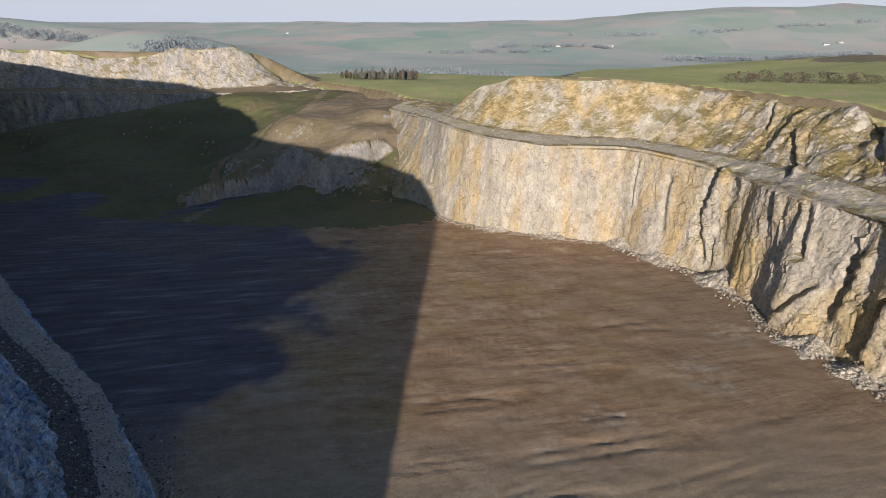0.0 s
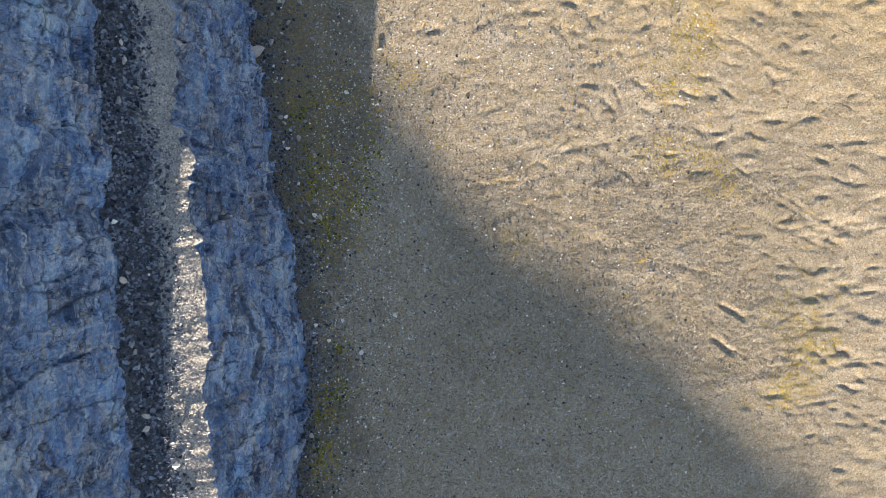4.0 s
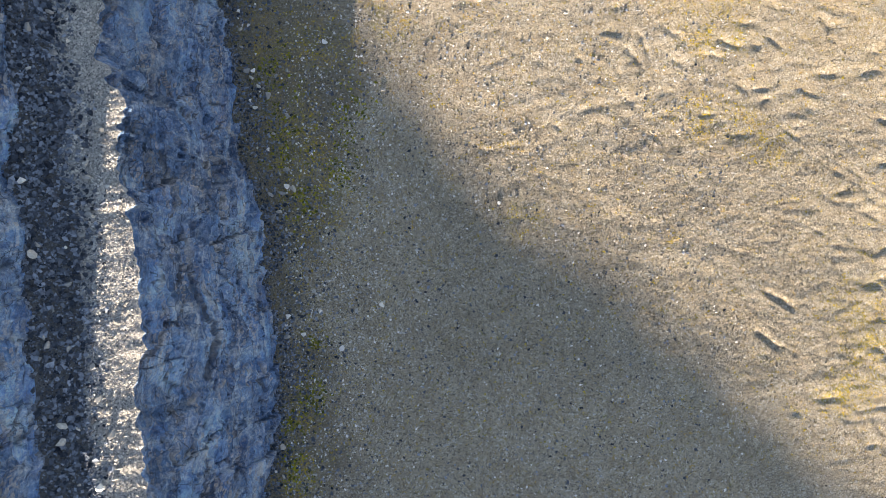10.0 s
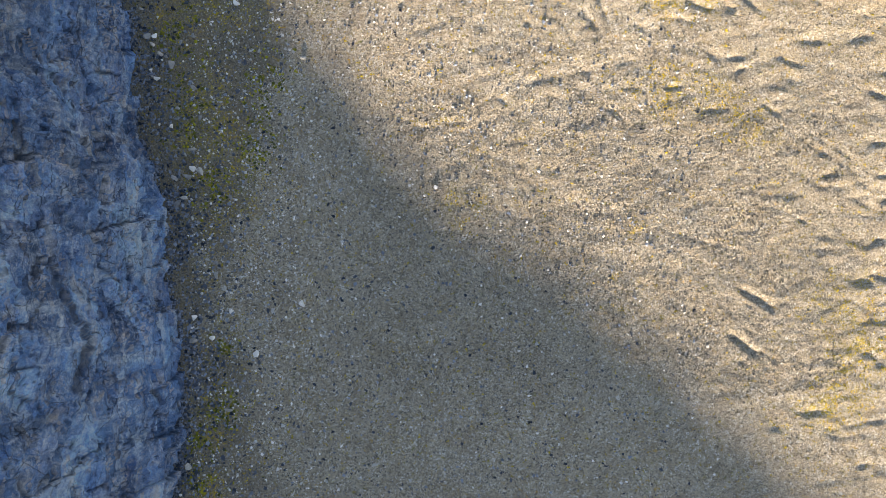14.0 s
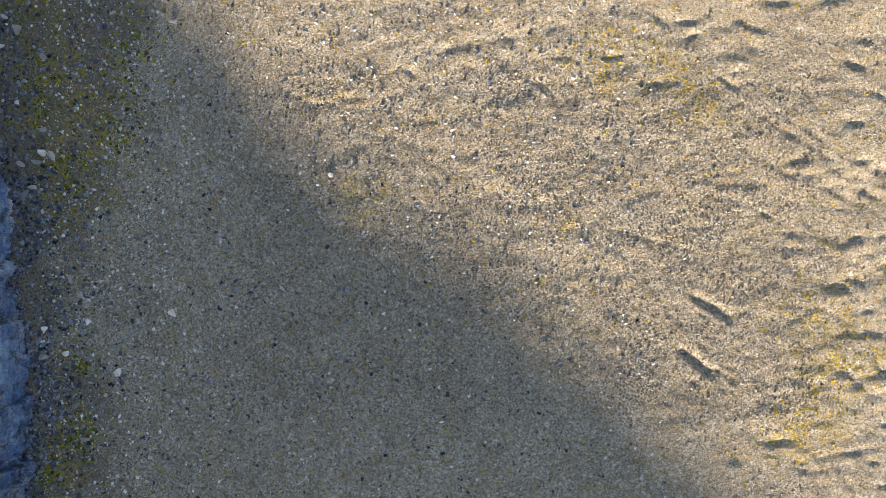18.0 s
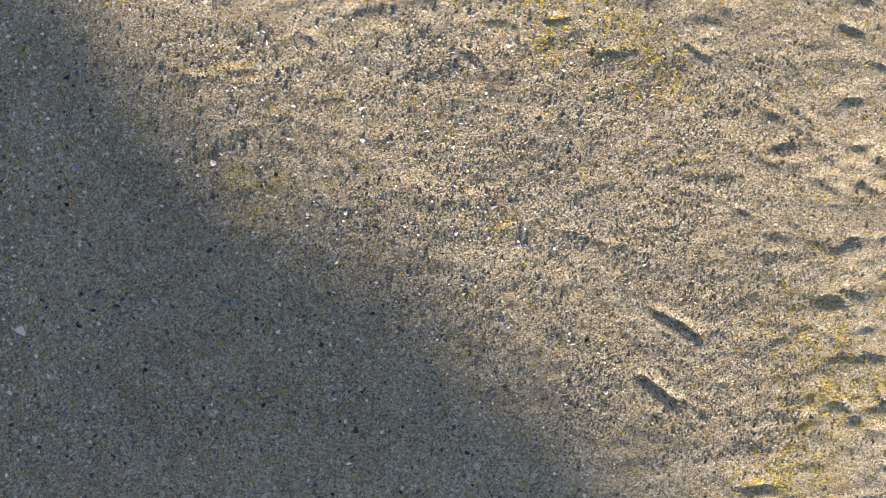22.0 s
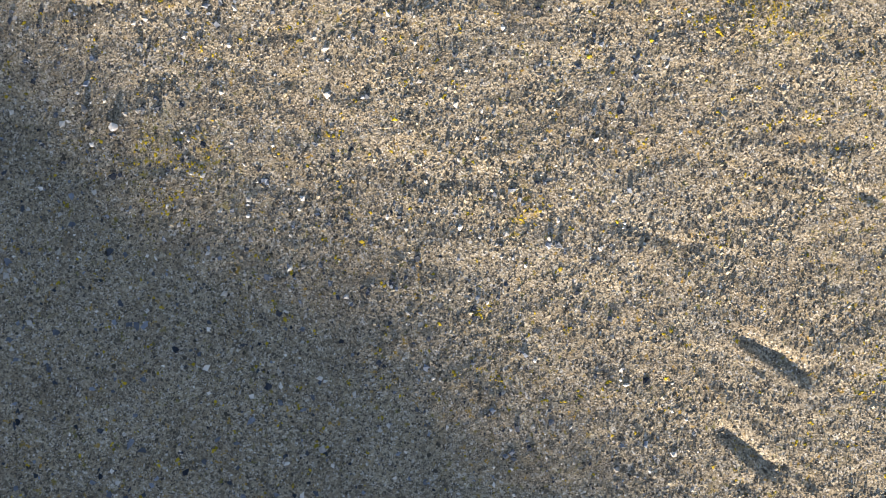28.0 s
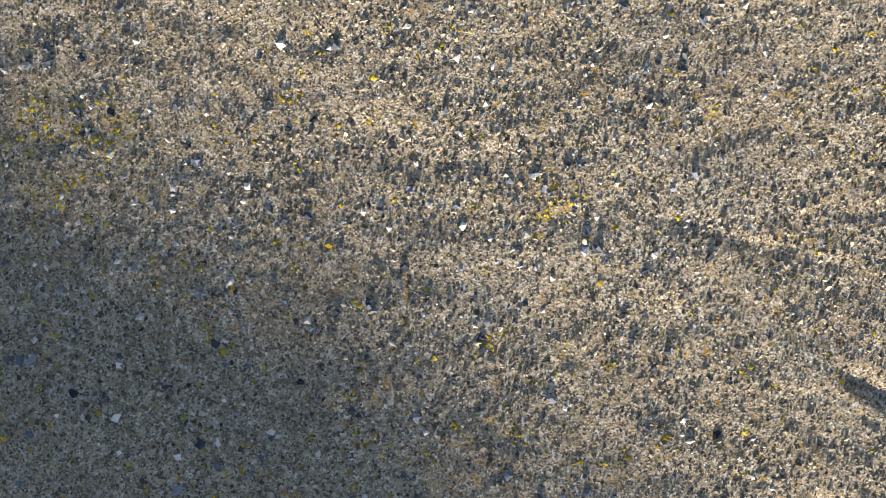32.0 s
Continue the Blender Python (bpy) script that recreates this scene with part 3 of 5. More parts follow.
# (foot x y, bench edge x y z, back of the bench x y z, top x y z)
RIGHT = [
    (150, -560, 153, -560, 40, 165, -560, 41, 175, -560, 60),
    (135, -330, 138, -330, 40, 150, -330, 41, 160, -330, 60), (120, -120, 123, -120, 40, 137, -120, 41, 146, -120, 60),
    (118, 60, 122, 60, 41, 137, 60, 42, 147, 60, 60), (117, 145, 121, 145, 42, 138, 150, 43, 150, 165, 60),
    (115, 164, 119, 170, 42, 139, 185, 43, 150, 215, 60), (111, 183, 117, 190, 41, 137, 205, 43, 149, 240, 61),
    (104, 204, 112, 214, 40, 131, 235, 43, 146, 262, 61), (102.7, 248, 106, 256, 39, 120, 275, 42, 133, 298, 61),
    (95, 262, 100, 276, 39, 112, 294, 41, 122, 320, 62), (84, 276, 86, 290, 41, 100, 306, 42, 112, 330, 64),
    (75, 295, 77, 302, 41, 88, 318, 42, 96, 334, 66), (42, 307, 44, 311, 40, 56, 330, 42, 62, 345, 67),
    (19, 316, 22, 321, 42, 30, 338, 44, 34, 355, 67), (8, 326, 10, 334, 43, 16, 350, 45, 18, 366, 63),
    (-2, 338, 0, 350, 44, 4, 366, 46, 6, 375, 50), (-16, 358, -10, 385, 43, -4, 398, 45, 2, 405, 46),
    (-31, 380, -22, 430, 40, -12, 440, 43, -4, 445, 44), (-40, 400, -38, 470, 39, -30, 480, 42, -24, 486, 43)]
FAR = [
    (-440, 585, -442, 591, 36, -445, 618, 37, -448, 632, 70), (-392, 598, -392, 604, 36, -392, 628, 37, -392, 640, 70),
    (-342, 600, -342, 606, 36, -342, 630, 37, -342, 641, 69), (-310, 602, -310, 607, 36, -310, 630, 37, -310, 645, 64),
    (-277, 602, -277, 607, 36, -277, 630, 37, -277, 646, 64), (-247, 603, -247, 608, 36, -247, 630, 37, -247, 642, 70),
    (-215, 604, -215, 608, 36, -213, 630, 38, -213, 643, 72), (-191, 605, -190, 609, 36, -186, 630, 39, -190, 645, 72),
    (-170, 606, -168, 610, 36, -160, 634, 40, -170, 648, 61), (-155, 607, -152, 611, 37, -145, 636, 41, -150, 652, 46),
    (-120, 600, -118, 606, 39, -112, 620, 40, -110, 630, 41), (-90, 570, -88, 578, 33, -84, 590, 34, -80, 600, 35)]


def stations(table, step):
    """The stations at even steps of the foot line, smoothly between those given."""
    t = np.array(table, float)
    s = np.concatenate([[0], np.cumsum(np.hypot(np.diff(t[:, 0]), np.diff(t[:, 1])))])
    n = max(8, int(s[-1] / step))
    u = np.linspace(0, s[-1], n)
    out = np.stack([np.interp(u, s, t[:, k]) for k in range(t.shape[1])], 1)
    r = max(1, int(3 / step))
    pad = np.concatenate([np.repeat(out[:1], r, 0), out, np.repeat(out[-1:], r, 0)])
    return np.stack([np.convolve(pad[:, k], np.ones(2 * r + 1) / (2 * r + 1), "valid") for k in range(t.shape[1])], 1), u


def sheet(lines, counts):
    """Rows of points between lines (each n x 3), counts[i] rows between line i and the next."""
    rows = []
    for a, c, k in zip(lines, lines[1:], counts):
        for j in range(k):
            rows.append(a + (c - a) * j / k)
    rows.append(lines[-1])
    return np.array(rows)


def normals_of(g):
    du, dv = np.gradient(g, axis=1), np.gradient(g, axis=0)
    n = np.cross(du, dv)
    return n / (np.linalg.norm(n, axis=2, keepdims=True) + 1e-9)


def col3(x, y, z):
    return np.stack([x, y, np.broadcast_to(z, x.shape)], 1).astype(float)


SKIN = {}    # tone of each block and darkness of its joints, by face


def rough_rock(g, amount, block=(0.28, 0.28, 0.13), big=2.2, seed=3, joints=1.5, bed=0.0, close=False, layer=3.4):
    """Breaks a smooth face into joints, blocks and slabs."""
    n = normals_of(g)
    p = g.reshape(-1, 3)
    q = p + 1.2 * np.stack([vnoise(p * 0.21, 91), vnoise(p * 0.21, 92), vnoise(p * 0.21, 93)], 1)
    q = q + 0.3 * np.stack([vnoise(p * 0.9, 94), vnoise(p * 0.9, 95), vnoise(p * 0.9, 96)], 1)
    d = big * fbm(p * (0.05, 0.05, 0.015), 4, seed)
    v, e, t = cells(q * block, seed + 10)
    tone, joint = 0.35 * v, 0.9 * np.exp(-e * 22)
    d = d + joints * (v - 0.5) + 0.6 * joints * t - 0.3 * joints * np.exp(-e * 14)
    v, e, t = cells(q * np.array(block) * 2.7 + 5, seed + 20)
    tone, joint = tone + 0.4 * v, np.maximum(joint, np.exp(-e * 13) * (0.35 + 0.65 * (vnoise(p * 0.3, 97) > -0.1)))
    d = d + 0.35 * joints * (v - 0.5) + 0.25 * joints * t - 0.12 * joints * np.exp(-e * 12)
    d = d + 0.2 * fbm(p * 0.9, 4, seed + 30)
    if close:
        v, e, t = cells(q * np.array((1.5, 0.7, 1.3)) + 3, seed + 50)
        tone, joint = tone + 0.3 * (v - 0.5), np.maximum(joint, np.exp(-e * 9) * (vnoise(p * 0.45, 98) > 0.05) * 0.9)
        d = d + 0.16 * (v - 0.5) + 0.12 * t - 0.07 * np.exp(-e * 12)
        d = d + 0.07 * fbm(p * 3.1, 2, seed + 60)
    if bed:
        level = p[:, 2] / layer + 0.8 * fbm(p * (0.05, 0.05, 0.02), 3, seed + 40)
        d = d + bed * ((level % 1.0) - 0.5) * (0.5 + rnd(np.floor(level), np.floor(p[:, 1] / 7 + level * 3), 0 * level, seed + 41))
    SKIN[seed] = (tone / 0.75, joint)
    return g + n * (d.reshape(g.shape[:2]) * amount)[..., None]


def slab_rock(g, amount, seed):
    """Plane slabs set off by thin cracks, and ledges that follow the beds."""
    n = normals_of(g)
    p = g.reshape(-1, 3)
    q = p + 0.15 * np.stack([vnoise(p * 0.25, 91), vnoise(p * 0.25, 92), vnoise(p * 0.25, 93)], 1)
    low = smooth(24, 18, p[:, 2])
    d = 1.3 * fbm(p * (0.05, 0.05, 0.03), 3, seed)
    tone, joint = 0, 0
    for (a, step, tip, share, thin, patch), k in zip(((((0.13, 0.085, 0.17)), 0.5, 0.8, 0.4, 46, -0.1), ((0.4, 0.2, 0.5), 0.26, 0.42, 0.35, 32, 0.1), ((1.1, 0.55, 1.2), 0.2, 0.42, 0.25, 20, 0.3), ((2.9, 1.5, 3.0), 0.08, 0.16, 0.18, 9, 0.5)), (10, 20, 50, 70)):
        v, e, t = cells(q * np.array(a) + k, seed + k)
        tone = tone + share * v
        open_ = vnoise(p * 0.3, 97 + k) > patch
        joint = np.maximum(joint, np.exp(-e * thin) * open_)
        d = d + step * (v - 0.5) + tip * t - 0.16 * np.exp(-e * thin) * open_
    level = p[:, 2] / 2.6 + 0.9 * fbm(p * (0.06, 0.05, 0.03), 3, seed + 40)
    saw = level % 1.0
    d = d - (0.12 + 0.3 * low) * (saw - 0.5) * (0.4 + rnd(np.floor(level), np.floor(p[:, 1] / 6 + level * 3), 0 * level, seed + 41))
    joint = np.maximum(joint, 0.8 * np.exp(-((saw - 0.03) * 16) ** 2) * (vnoise(p * 0.2, 96) > 0.0))
    # master joints climb slantwise across the face and set the slabs back one behind the other
    lv = (p[:, 1] - 0.42 * p[:, 0]) / 4.6 + 0.55 * fbm(p * (0.07, 0.07, 0.1), 3, seed + 80) + 0.04 * fbm(p * 0.8, 2, seed + 81)
    cut, row = lv % 1.0, np.floor(lv)
    part_of = rnd(row, np.floor(p[:, 2] / 6.5 + 3 * rnd(row, 0 * row, 0 * row, 5)), 0 * row, seed + 82)
    d = d + (0.15 + 1.15 * part_of ** 2) * (cut - 0.5)
    ledge = np.exp(-(np.minimum(cut, 1 - cut) * 13) ** 2) * (cut > 0.5) * smooth(0.25, 0.6, part_of) * smooth(-0.3, 0.2, vnoise(p * 0.5, 94))
    joint = np.maximum(joint, np.exp(-(cut * 26) ** 2) * smooth(0.2, 0.6, part_of))
    d = d + 0.08 * fbm(p * 0.9, 3, seed + 30) + 0.02 * fbm(p * 3.1, 2, seed + 60)
    # bed edges get a paler tone, painted as ledges catching light
    tone = tone - 0.09 + 0.55 * np.exp(-((saw - 0.94) * 15) ** 2) * (vnoise(p * (0.25, 0.12, 0.4), 95) > 0.1)
    SKIN[seed] = (tone, joint, ledge)
    return g + n * (d.reshape(g.shape[:2]) * amount)[..., None]


def face_mesh(name, g, mat, bench, soft=False, strewn=None, seed=3):
    """The face's mesh; the rows of the bench carry crushed stone."""
    me = mesh_from(name, g.reshape(-1, 3), grid_faces(*g.shape[:2])[:, ::-1], mat, soft)
    for name, v in zip(("tone", "joint", "ledge"), SKIN[seed]):
        me.attributes.new(name, "FLOAT", "POINT").data.foreach_set("value", np.clip(v, 0, 1).astype(np.float32))
    me.materials.append(strewn or BENCH)
    me.materials.append(GRASS)
    me.materials.append(BENCH_DARK)
    row = np.repeat(np.arange(g.shape[0] - 1), g.shape[1] - 1)
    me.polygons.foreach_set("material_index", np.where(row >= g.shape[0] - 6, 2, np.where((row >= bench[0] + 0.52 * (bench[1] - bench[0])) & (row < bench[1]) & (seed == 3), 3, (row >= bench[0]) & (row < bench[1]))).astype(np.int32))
    return me


def left_face():
    t, u = stations(LEFT, 0.32)
    t = t[(t[:, 1] > -75) & (t[:, 1] < 235)]
    along = np.stack([t[:, 0] * 0.1, t[:, 1] * 0.22, 0 * t[:, 0]], 1)
    t[:, 2] += 0.7 * fbm(along, 4, 33, 0.6)
    t[:, 4] += 1.0 * fbm(along + 9, 4, 34, 0.6)
    t[:, 0] += 0.6 * fbm(along + 19, 4, 35, 0.6)
    t[:, 2] += 0.5 * fbm(along * 5, 4, 36, 0.7)
    # closer columns on the stretch that the camera passes
    k = np.arange(len(t), dtype=float)
    y0, y1 = np.interp([-38, 36], t[:, 1], k)
    at = np.concatenate([np.arange(0, y0, 2.4), np.arange(y0, y1, 0.42), np.arange(y1, len(t) - 1, 2.6)])
    t = np.stack([np.interp(at, k, t[:, c]) for c in range(t.shape[1])], 1)
    foot, edge = col3(t[:, 0], t[:, 1], -1.0), col3(t[:, 2], t[:, 3], 21.0)
    back, top = col3(t[:, 4], t[:, 5], 22.6), col3(t[:, 6], t[:, 7], t[:, 8])
    third = back + (top - back) * 0.3
    over = top + np.array([-14.0, 4.0, 2.0])
    rows = [120, 34, 96, 50, 6]
    g = sheet([foot, edge, back, third, top, over], rows)
    amt = np.full(g.shape[0], 0.75)
    amt[rows[0] - 1:rows[0] + rows[1] + 2] = 0.1
    amt[rows[0] - 4:rows[0] - 1] = 0.5
    amt[rows[0] + rows[1] + 2:rows[0] + rows[1] + 6] = 0.5
    g = slab_rock(g, amt[:, None], 3)
    q = g[rows[0]:rows[0] + rows[1] + 1].reshape(-1, 3)
    g[rows[0]:rows[0] + rows[1] + 1, :, 2] += (0.05 * fbm(q * 0.9, 4, 37, 0.65)).reshape(rows[1] + 1, -1)
    setting("cliff_west", face_mesh("cliff_west", g, ROCK_SHADE_BLUE, (rows[0], rows[0] + rows[1])), "quarried limestone face with shade blue in its colour and a rubble-covered bench", "cliff")
    return g, rows


# deep clefts in the sunlit face: from (metres along the foot, row) to the same, depth, half width
CLEFTS = [
    (194, 76, 201, 36, 4.0, 1.6), (201, 36, 197, 10, 3.0, 1.3), (194.8, 28, 194, 10, 2.0, 0.9), (166.8, 112, 162, 78, 4.0, 1.5), (159.8, 67, 160.5, 52, 3.0, 1.5),
    (164, 131, 183, 96, 4.0, 1.8), (181.5, 132, 184.3, 112, 3.0, 1.3), (135.3, 30, 146.5, 8, 3.5, 1.4), (124.7, 54, 129, 16, 4.5, 1.8), (111.4, 38, 116.3, 6, 4.0, 1.6),
    (157.7, 22, 155.6, 10, 2.0, 0.8), (177.3, 10, 181, 1, 2.0, 0.8), (127, 131, 128, 104, 4.0, 2.0), (214, 60, 217, 20, 2.0, 1.2), (232, 64, 236, 30, 1.6, 1.0), (142, 68, 140, 40, 2.5, 1.1)]


def right_face():
    t, u = stations(RIGHT, 0.7)
    u = u[t[:, 1] > 60] - u[t[:, 1] > 60][0]
    t = t[t[:, 1] > 60]
    L3 = lambda k: col3(t[:, k], t[:, k + 1], t[:, k + 2])
    foot = col3(t[:, 0], t[:, 1], -1.0)
    over = L3(8) + np.array([9.0, 10.0, -1.5])
    rows = [70, 18, 44, 6]
    g = sheet([foot, L3(2), L3(5), L3(8), over], rows)
    amt = np.ones(g.shape[0])
    amt[rows[0] - 1:rows[0] + rows[1]] = 0.35
    amt[-5:] = 0.2
    rugged = np.interp(t[:, 0] - 0.25 * (t[:, 1] - 260), [60, 86, 100, 125], [0.45, 0.6, 1.0, 1.1])
    g = rough_rock(g, amt[:, None] * rugged[None, :], (0.15, 0.15, 0.06), 3.2, 5, 0.75)
    n, i = normals_of(g), np.arange(g.shape[0])[:, None]
    cut = np.zeros(g.shape[:2])
    for u0, r0, u1, r1, depth, half in CLEFTS:
        k = (i - r0) / (r1 - r0)
        s = u[None, :] - (u0 + (u1 - u0) * k) + 0.6 * vnoise(np.stack([i[:, 0] * 0.35, 0 * i[:, 0] + u0, 0.0 * i[:, 0]], 1), 59)[:, None]
        cut += 0.65 * depth * smooth(-0.08, 0.15, k) * smooth(1.08, 0.85, k) * (np.exp(-(s / half) ** 2) - 0.6 * np.exp(-((s + 1.9 * half) / (1.3 * half)) ** 2))
    g = g + n * cut[..., None]
    SKIN[5] = (SKIN[5][0], SKIN[5][1] * np.tile(np.clip(rugged - 0.15, 0.2, 1), g.shape[0]))
    setting("cliff_east", face_mesh("cliff_east", g, ROCK_WARM, (rows[0] + 3, rows[0] + rows[1] - 4), False, EAST_BENCH, 5), "sunlit cream and ochre limestone face in two benches", "cliff")
    return g, rows


def far_face():
    t, u = stations(FAR, 1.6)
    L3 = lambda k: col3(t[:, k], t[:, k + 1], t[:, k + 2])
    foot = col3(t[:, 0], t[:, 1], -1.0)
    over = L3(8) + np.array([0.0, 14.0, -1.0])
    rows = [26, 8, 24, 5]
    g = sheet([foot, L3(2), L3(5), L3(8), over], rows)
    amt = np.ones(g.shape[0])
    amt[rows[0] - 1:rows[0] + rows[1]] = 0.3
    amt[-4:] = 0.2
    g = rough_rock(g, amt[:, None], (0.14, 0.14, 0.06), 2.5, 8, 1.6)
    setting("cliff_north", face_mesh("cliff_north", g, ROCK_TAN, (rows[0], rows[0] + rows[1]), True, TERRACE, 8), "distant half-shaded limestone face with a bench", "cliff")
    return g, rows


# ---- the ground: one sheet, from the quarry floor out to the hills ----
def chain(table, a):
    return [(r[a], r[a + 1]) for r in table]


RIM = np.array(chain(LEFT, 6) + chain(FAR, 8) + chain(RIGHT[::-1], 8), float)


def rim_distance(x, y):
    """Metres to the quarry's rim, negative inside."""
    d = np.full(x.shape, 1e9)
    inside = np.zeros(x.shape, bool)
    for (ax, ay), (bx, by) in zip(RIM, np.roll(RIM, -1, 0)):
        ex, ey = bx - ax, by - ay
        t = np.clip(((x - ax) * ex + (y - ay) * ey) / (ex * ex + ey * ey + 1e-9), 0, 1)
        d = np.minimum(d, np.hypot(x - ax - t * ex, y - ay - t * ey))
        cross = ((ay > y) != (by > y)) & (x < ex * (y - ay) / (ey + 1e-12) + ax)
        inside ^= cross
    return np.where(inside, -d, d)


# heights of the grassed spoil and the terrace at the far end of the floor
SPOIL = np.array([
    (-140, 300, 0), (-90, 300, 0), (-57, 290, 0), (-200, 365, 0), (-260, 405, 0), (-330, 500, 0), (-391, 595, 0), (-20, 300, 0), (-36, 370, 1),
    (-304, 560, 14), (-260, 560, 23), (-215, 562, 31), (-162, 575, 38), (-155, 605, 38), (-165, 430, 7), (-150, 490, 21), (-210, 470, 8),
    (-120, 385, 4), (-100, 380, 4), (-62, 372, 3), (-112, 412, 19), (-86, 402, 21), (-50, 404, 23), (-90, 470, 35), (-77, 530, 38), (-40, 470, 39),
    (-40, 440, 32), (-100, 590, 40), (-30, 520, 41), (-115, 340, 1), (-70, 335, 1)], float)


def spoil_height(x, y):
    w = 1.0 / (((x[:, None] - SPOIL[None, :, 0]) ** 2 + (y[:, None] - SPOIL[None, :, 1]) ** 2) ** 1.6 + 1.0)
    h = (w * SPOIL[None, :, 2]).sum(1) / w.sum(1)
    return h * smooth(285, 325, y + 0.35 * np.minimum(x + 90, 0) * 1.0)


def ground_height(x, y):
    p = np.stack([x, y, 0 * x], 1)
    d = rim_distance(x, y)
    d = d + 1.3 * fbm(p * 0.045, 3, 45, 0.6) * smooth(-40, -80, y) * smooth(0, -30, x)
    r = np.hypot(x, y)
    high = np.interp(y, [-400, 0, 200, 350, 450, 620], [60, 60, 60, 65, 62, 50])
    low = np.interp(y, [300, 400, 480, 620, 700], [60, 46, 44, 43, 42])
    land = low + (high - low) * smooth(5, 60, x - 0.25 * (y - 350))
    crest = np.interp(y, [120, 150, 210, 300, 345, 400, 470, 600], [84, 88, 93, 102, 104, 96, 84, 71])
    land = land + (crest - land) * smooth(-20, -60, x + 0.45 * np.maximum(y - 100, 0)) * smooth(640, 600, y)
    land = land + 20 * smooth(170, 440, x) * smooth(300, 600, y) + 26 * smooth(-110, -180, x) * smooth(625, 640, y) * smooth(760, 650, y)
    land = land + 2.0 * fbm(p * 0.012, 3, 40)
    land = land + (8 - land) * smooth(760, 1250, r)
    far = (105 + 135 * smooth(300, 2600, x)) * smooth(1900, 4200, r) * (1 + 0.25 * fbm(p * 0.0008, 2, 44)) + 12 * fbm(p * 0.0022, 3, 41) * smooth(900, 1500, r)
    far = far + 78 * np.exp(-((x + 720) / 250) ** 2 - ((y - 1800) / 330) ** 2) + 70 * np.exp(-((x + 1750) / 600) ** 2 - ((y - 2500) / 300) ** 2)
    land = land + far
    return np.where(d < -6, -2.5, land * smooth(-6, 6, d) - 2.5 * smooth(6, -6, d))


def spaced(lo, hi, step, far_lo, far_hi, grow=1.12, top=1e9):
    a = list(np.arange(lo, hi + step, step))
    s = step
    while a[-1] < far_hi:
        s = min(s * grow, top)
        a.append(a[-1] + s)
    s = step
    while a[0] > far_lo:
        s = min(s * grow, top)
        a.insert(0, a[0] - s)
    return np.array(a)


def parts_of(f, x, y, n=20):
    return np.concatenate([f(a, c) for a, c in zip(np.array_split(x, n), np.array_split(y, n))])


def land():
    xs, ys = spaced(-460, 320, 5.0, -4600, 4600), spaced(-560, 720, 5.0, -2000, 4700)
    X, Y = np.meshgrid(xs, ys)
    x, y = X.ravel(), Y.ravel()
    me = mesh_from("ground", np.stack([x, y, parts_of(ground_height, x, y)], 1), grid_faces(len(ys), len(xs)), GRASS)
    me.materials.append(FIELDS)
    me.materials.append(TERRACE)
    f = grid_faces(len(ys), len(xs))
    z = np.array([v.co.z for v in me.vertices])
    steep = np.maximum(np.abs(z[f[:, 1]] - z[f[:, 0]]), np.abs(z[f[:, 3]] - z[f[:, 0]])) / 5.0
    # beyond 840 m the fields whose colour holds the haze
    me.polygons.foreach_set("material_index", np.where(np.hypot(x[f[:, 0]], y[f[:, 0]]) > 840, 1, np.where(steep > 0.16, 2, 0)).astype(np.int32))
    setting("ground", me, "rough winter pasture running out to hills coloured for haze", "ground")


# ruts left by machines on the floor: from x y to x y, depth, half width
RUTS_SOUTH = [
    (33.5, -4.75, 36.9, -6.9, 0.3, 0.3), (32.6, -8.85, 35.5, -11.2, 0.3, 0.3), (38.3, -15.9, 42.4, -15.9, 0.3, 0.5), (42.8, -10.4, 46.9, -10.5, 0.25, 0.5),
    (43.6, -4.4, 46.0, -4.2, 0.2, 0.5), (44.8, -6.5, 46.9, -6.8, 0.2, 0.5), (36.1, -16.8, 38.4, -18.0, 0.2, 0.5), (47.9, -2.5, 49.6, -2.5, 0.25, 0.5),
    (21.9, -4.3, 22.8, -3.7, 0.15, 0.3), (23.7, -0.1, 25.3, 0.7, 0.12, 0.3), (21.9, -6.6, 24.3, -7.4, 0.12, 0.5), (42.7, -0.5, 44.8, -1.5, 0.15, 0.5),
    (42.7, 2.1, 47.4, 1.9, 0.2, 0.45), (6.0, 2.6, 9.9, 2.1, 0.14, 0.35)]
RUTS_MIDDLE = [
    (5.8, 9.8, 9.4, 10.3, 0.17, 0.4), (2.3, 10.2, 5.8, 9.4, 0.12, 0.4), (11.5, 7.6, 14.8, 8.7, 0.14, 0.45), (26.0, 11.2, 27.5, 12.7, 0.28, 0.5),
    (29.5, 11.1, 33.2, 11.6, 0.25, 0.45), (34.7, 4.3, 37.8, 4.8, 0.17, 0.35), (40.0, 7.5, 42.1, 7.7, 0.3, 0.5), (44.9, 8.1, 47.0, 8.7, 0.3, 0.5),
    (37.3, 14.8, 38.9, 14.0, 0.2, 0.5), (37.1, 11.7, 38.7, 11.5, 0.25, 0.5), (42.2, 11.8, 45.1, 12.4, 0.15, 0.5), (41.0, 5.4, 42.7, 5.5, 0.2, 0.4),
    (43.5, 4.7, 46.0, 5.2, 0.18, 0.4), (1.6, 13.9, 4.5, 13.7, 0.12, 0.4)]
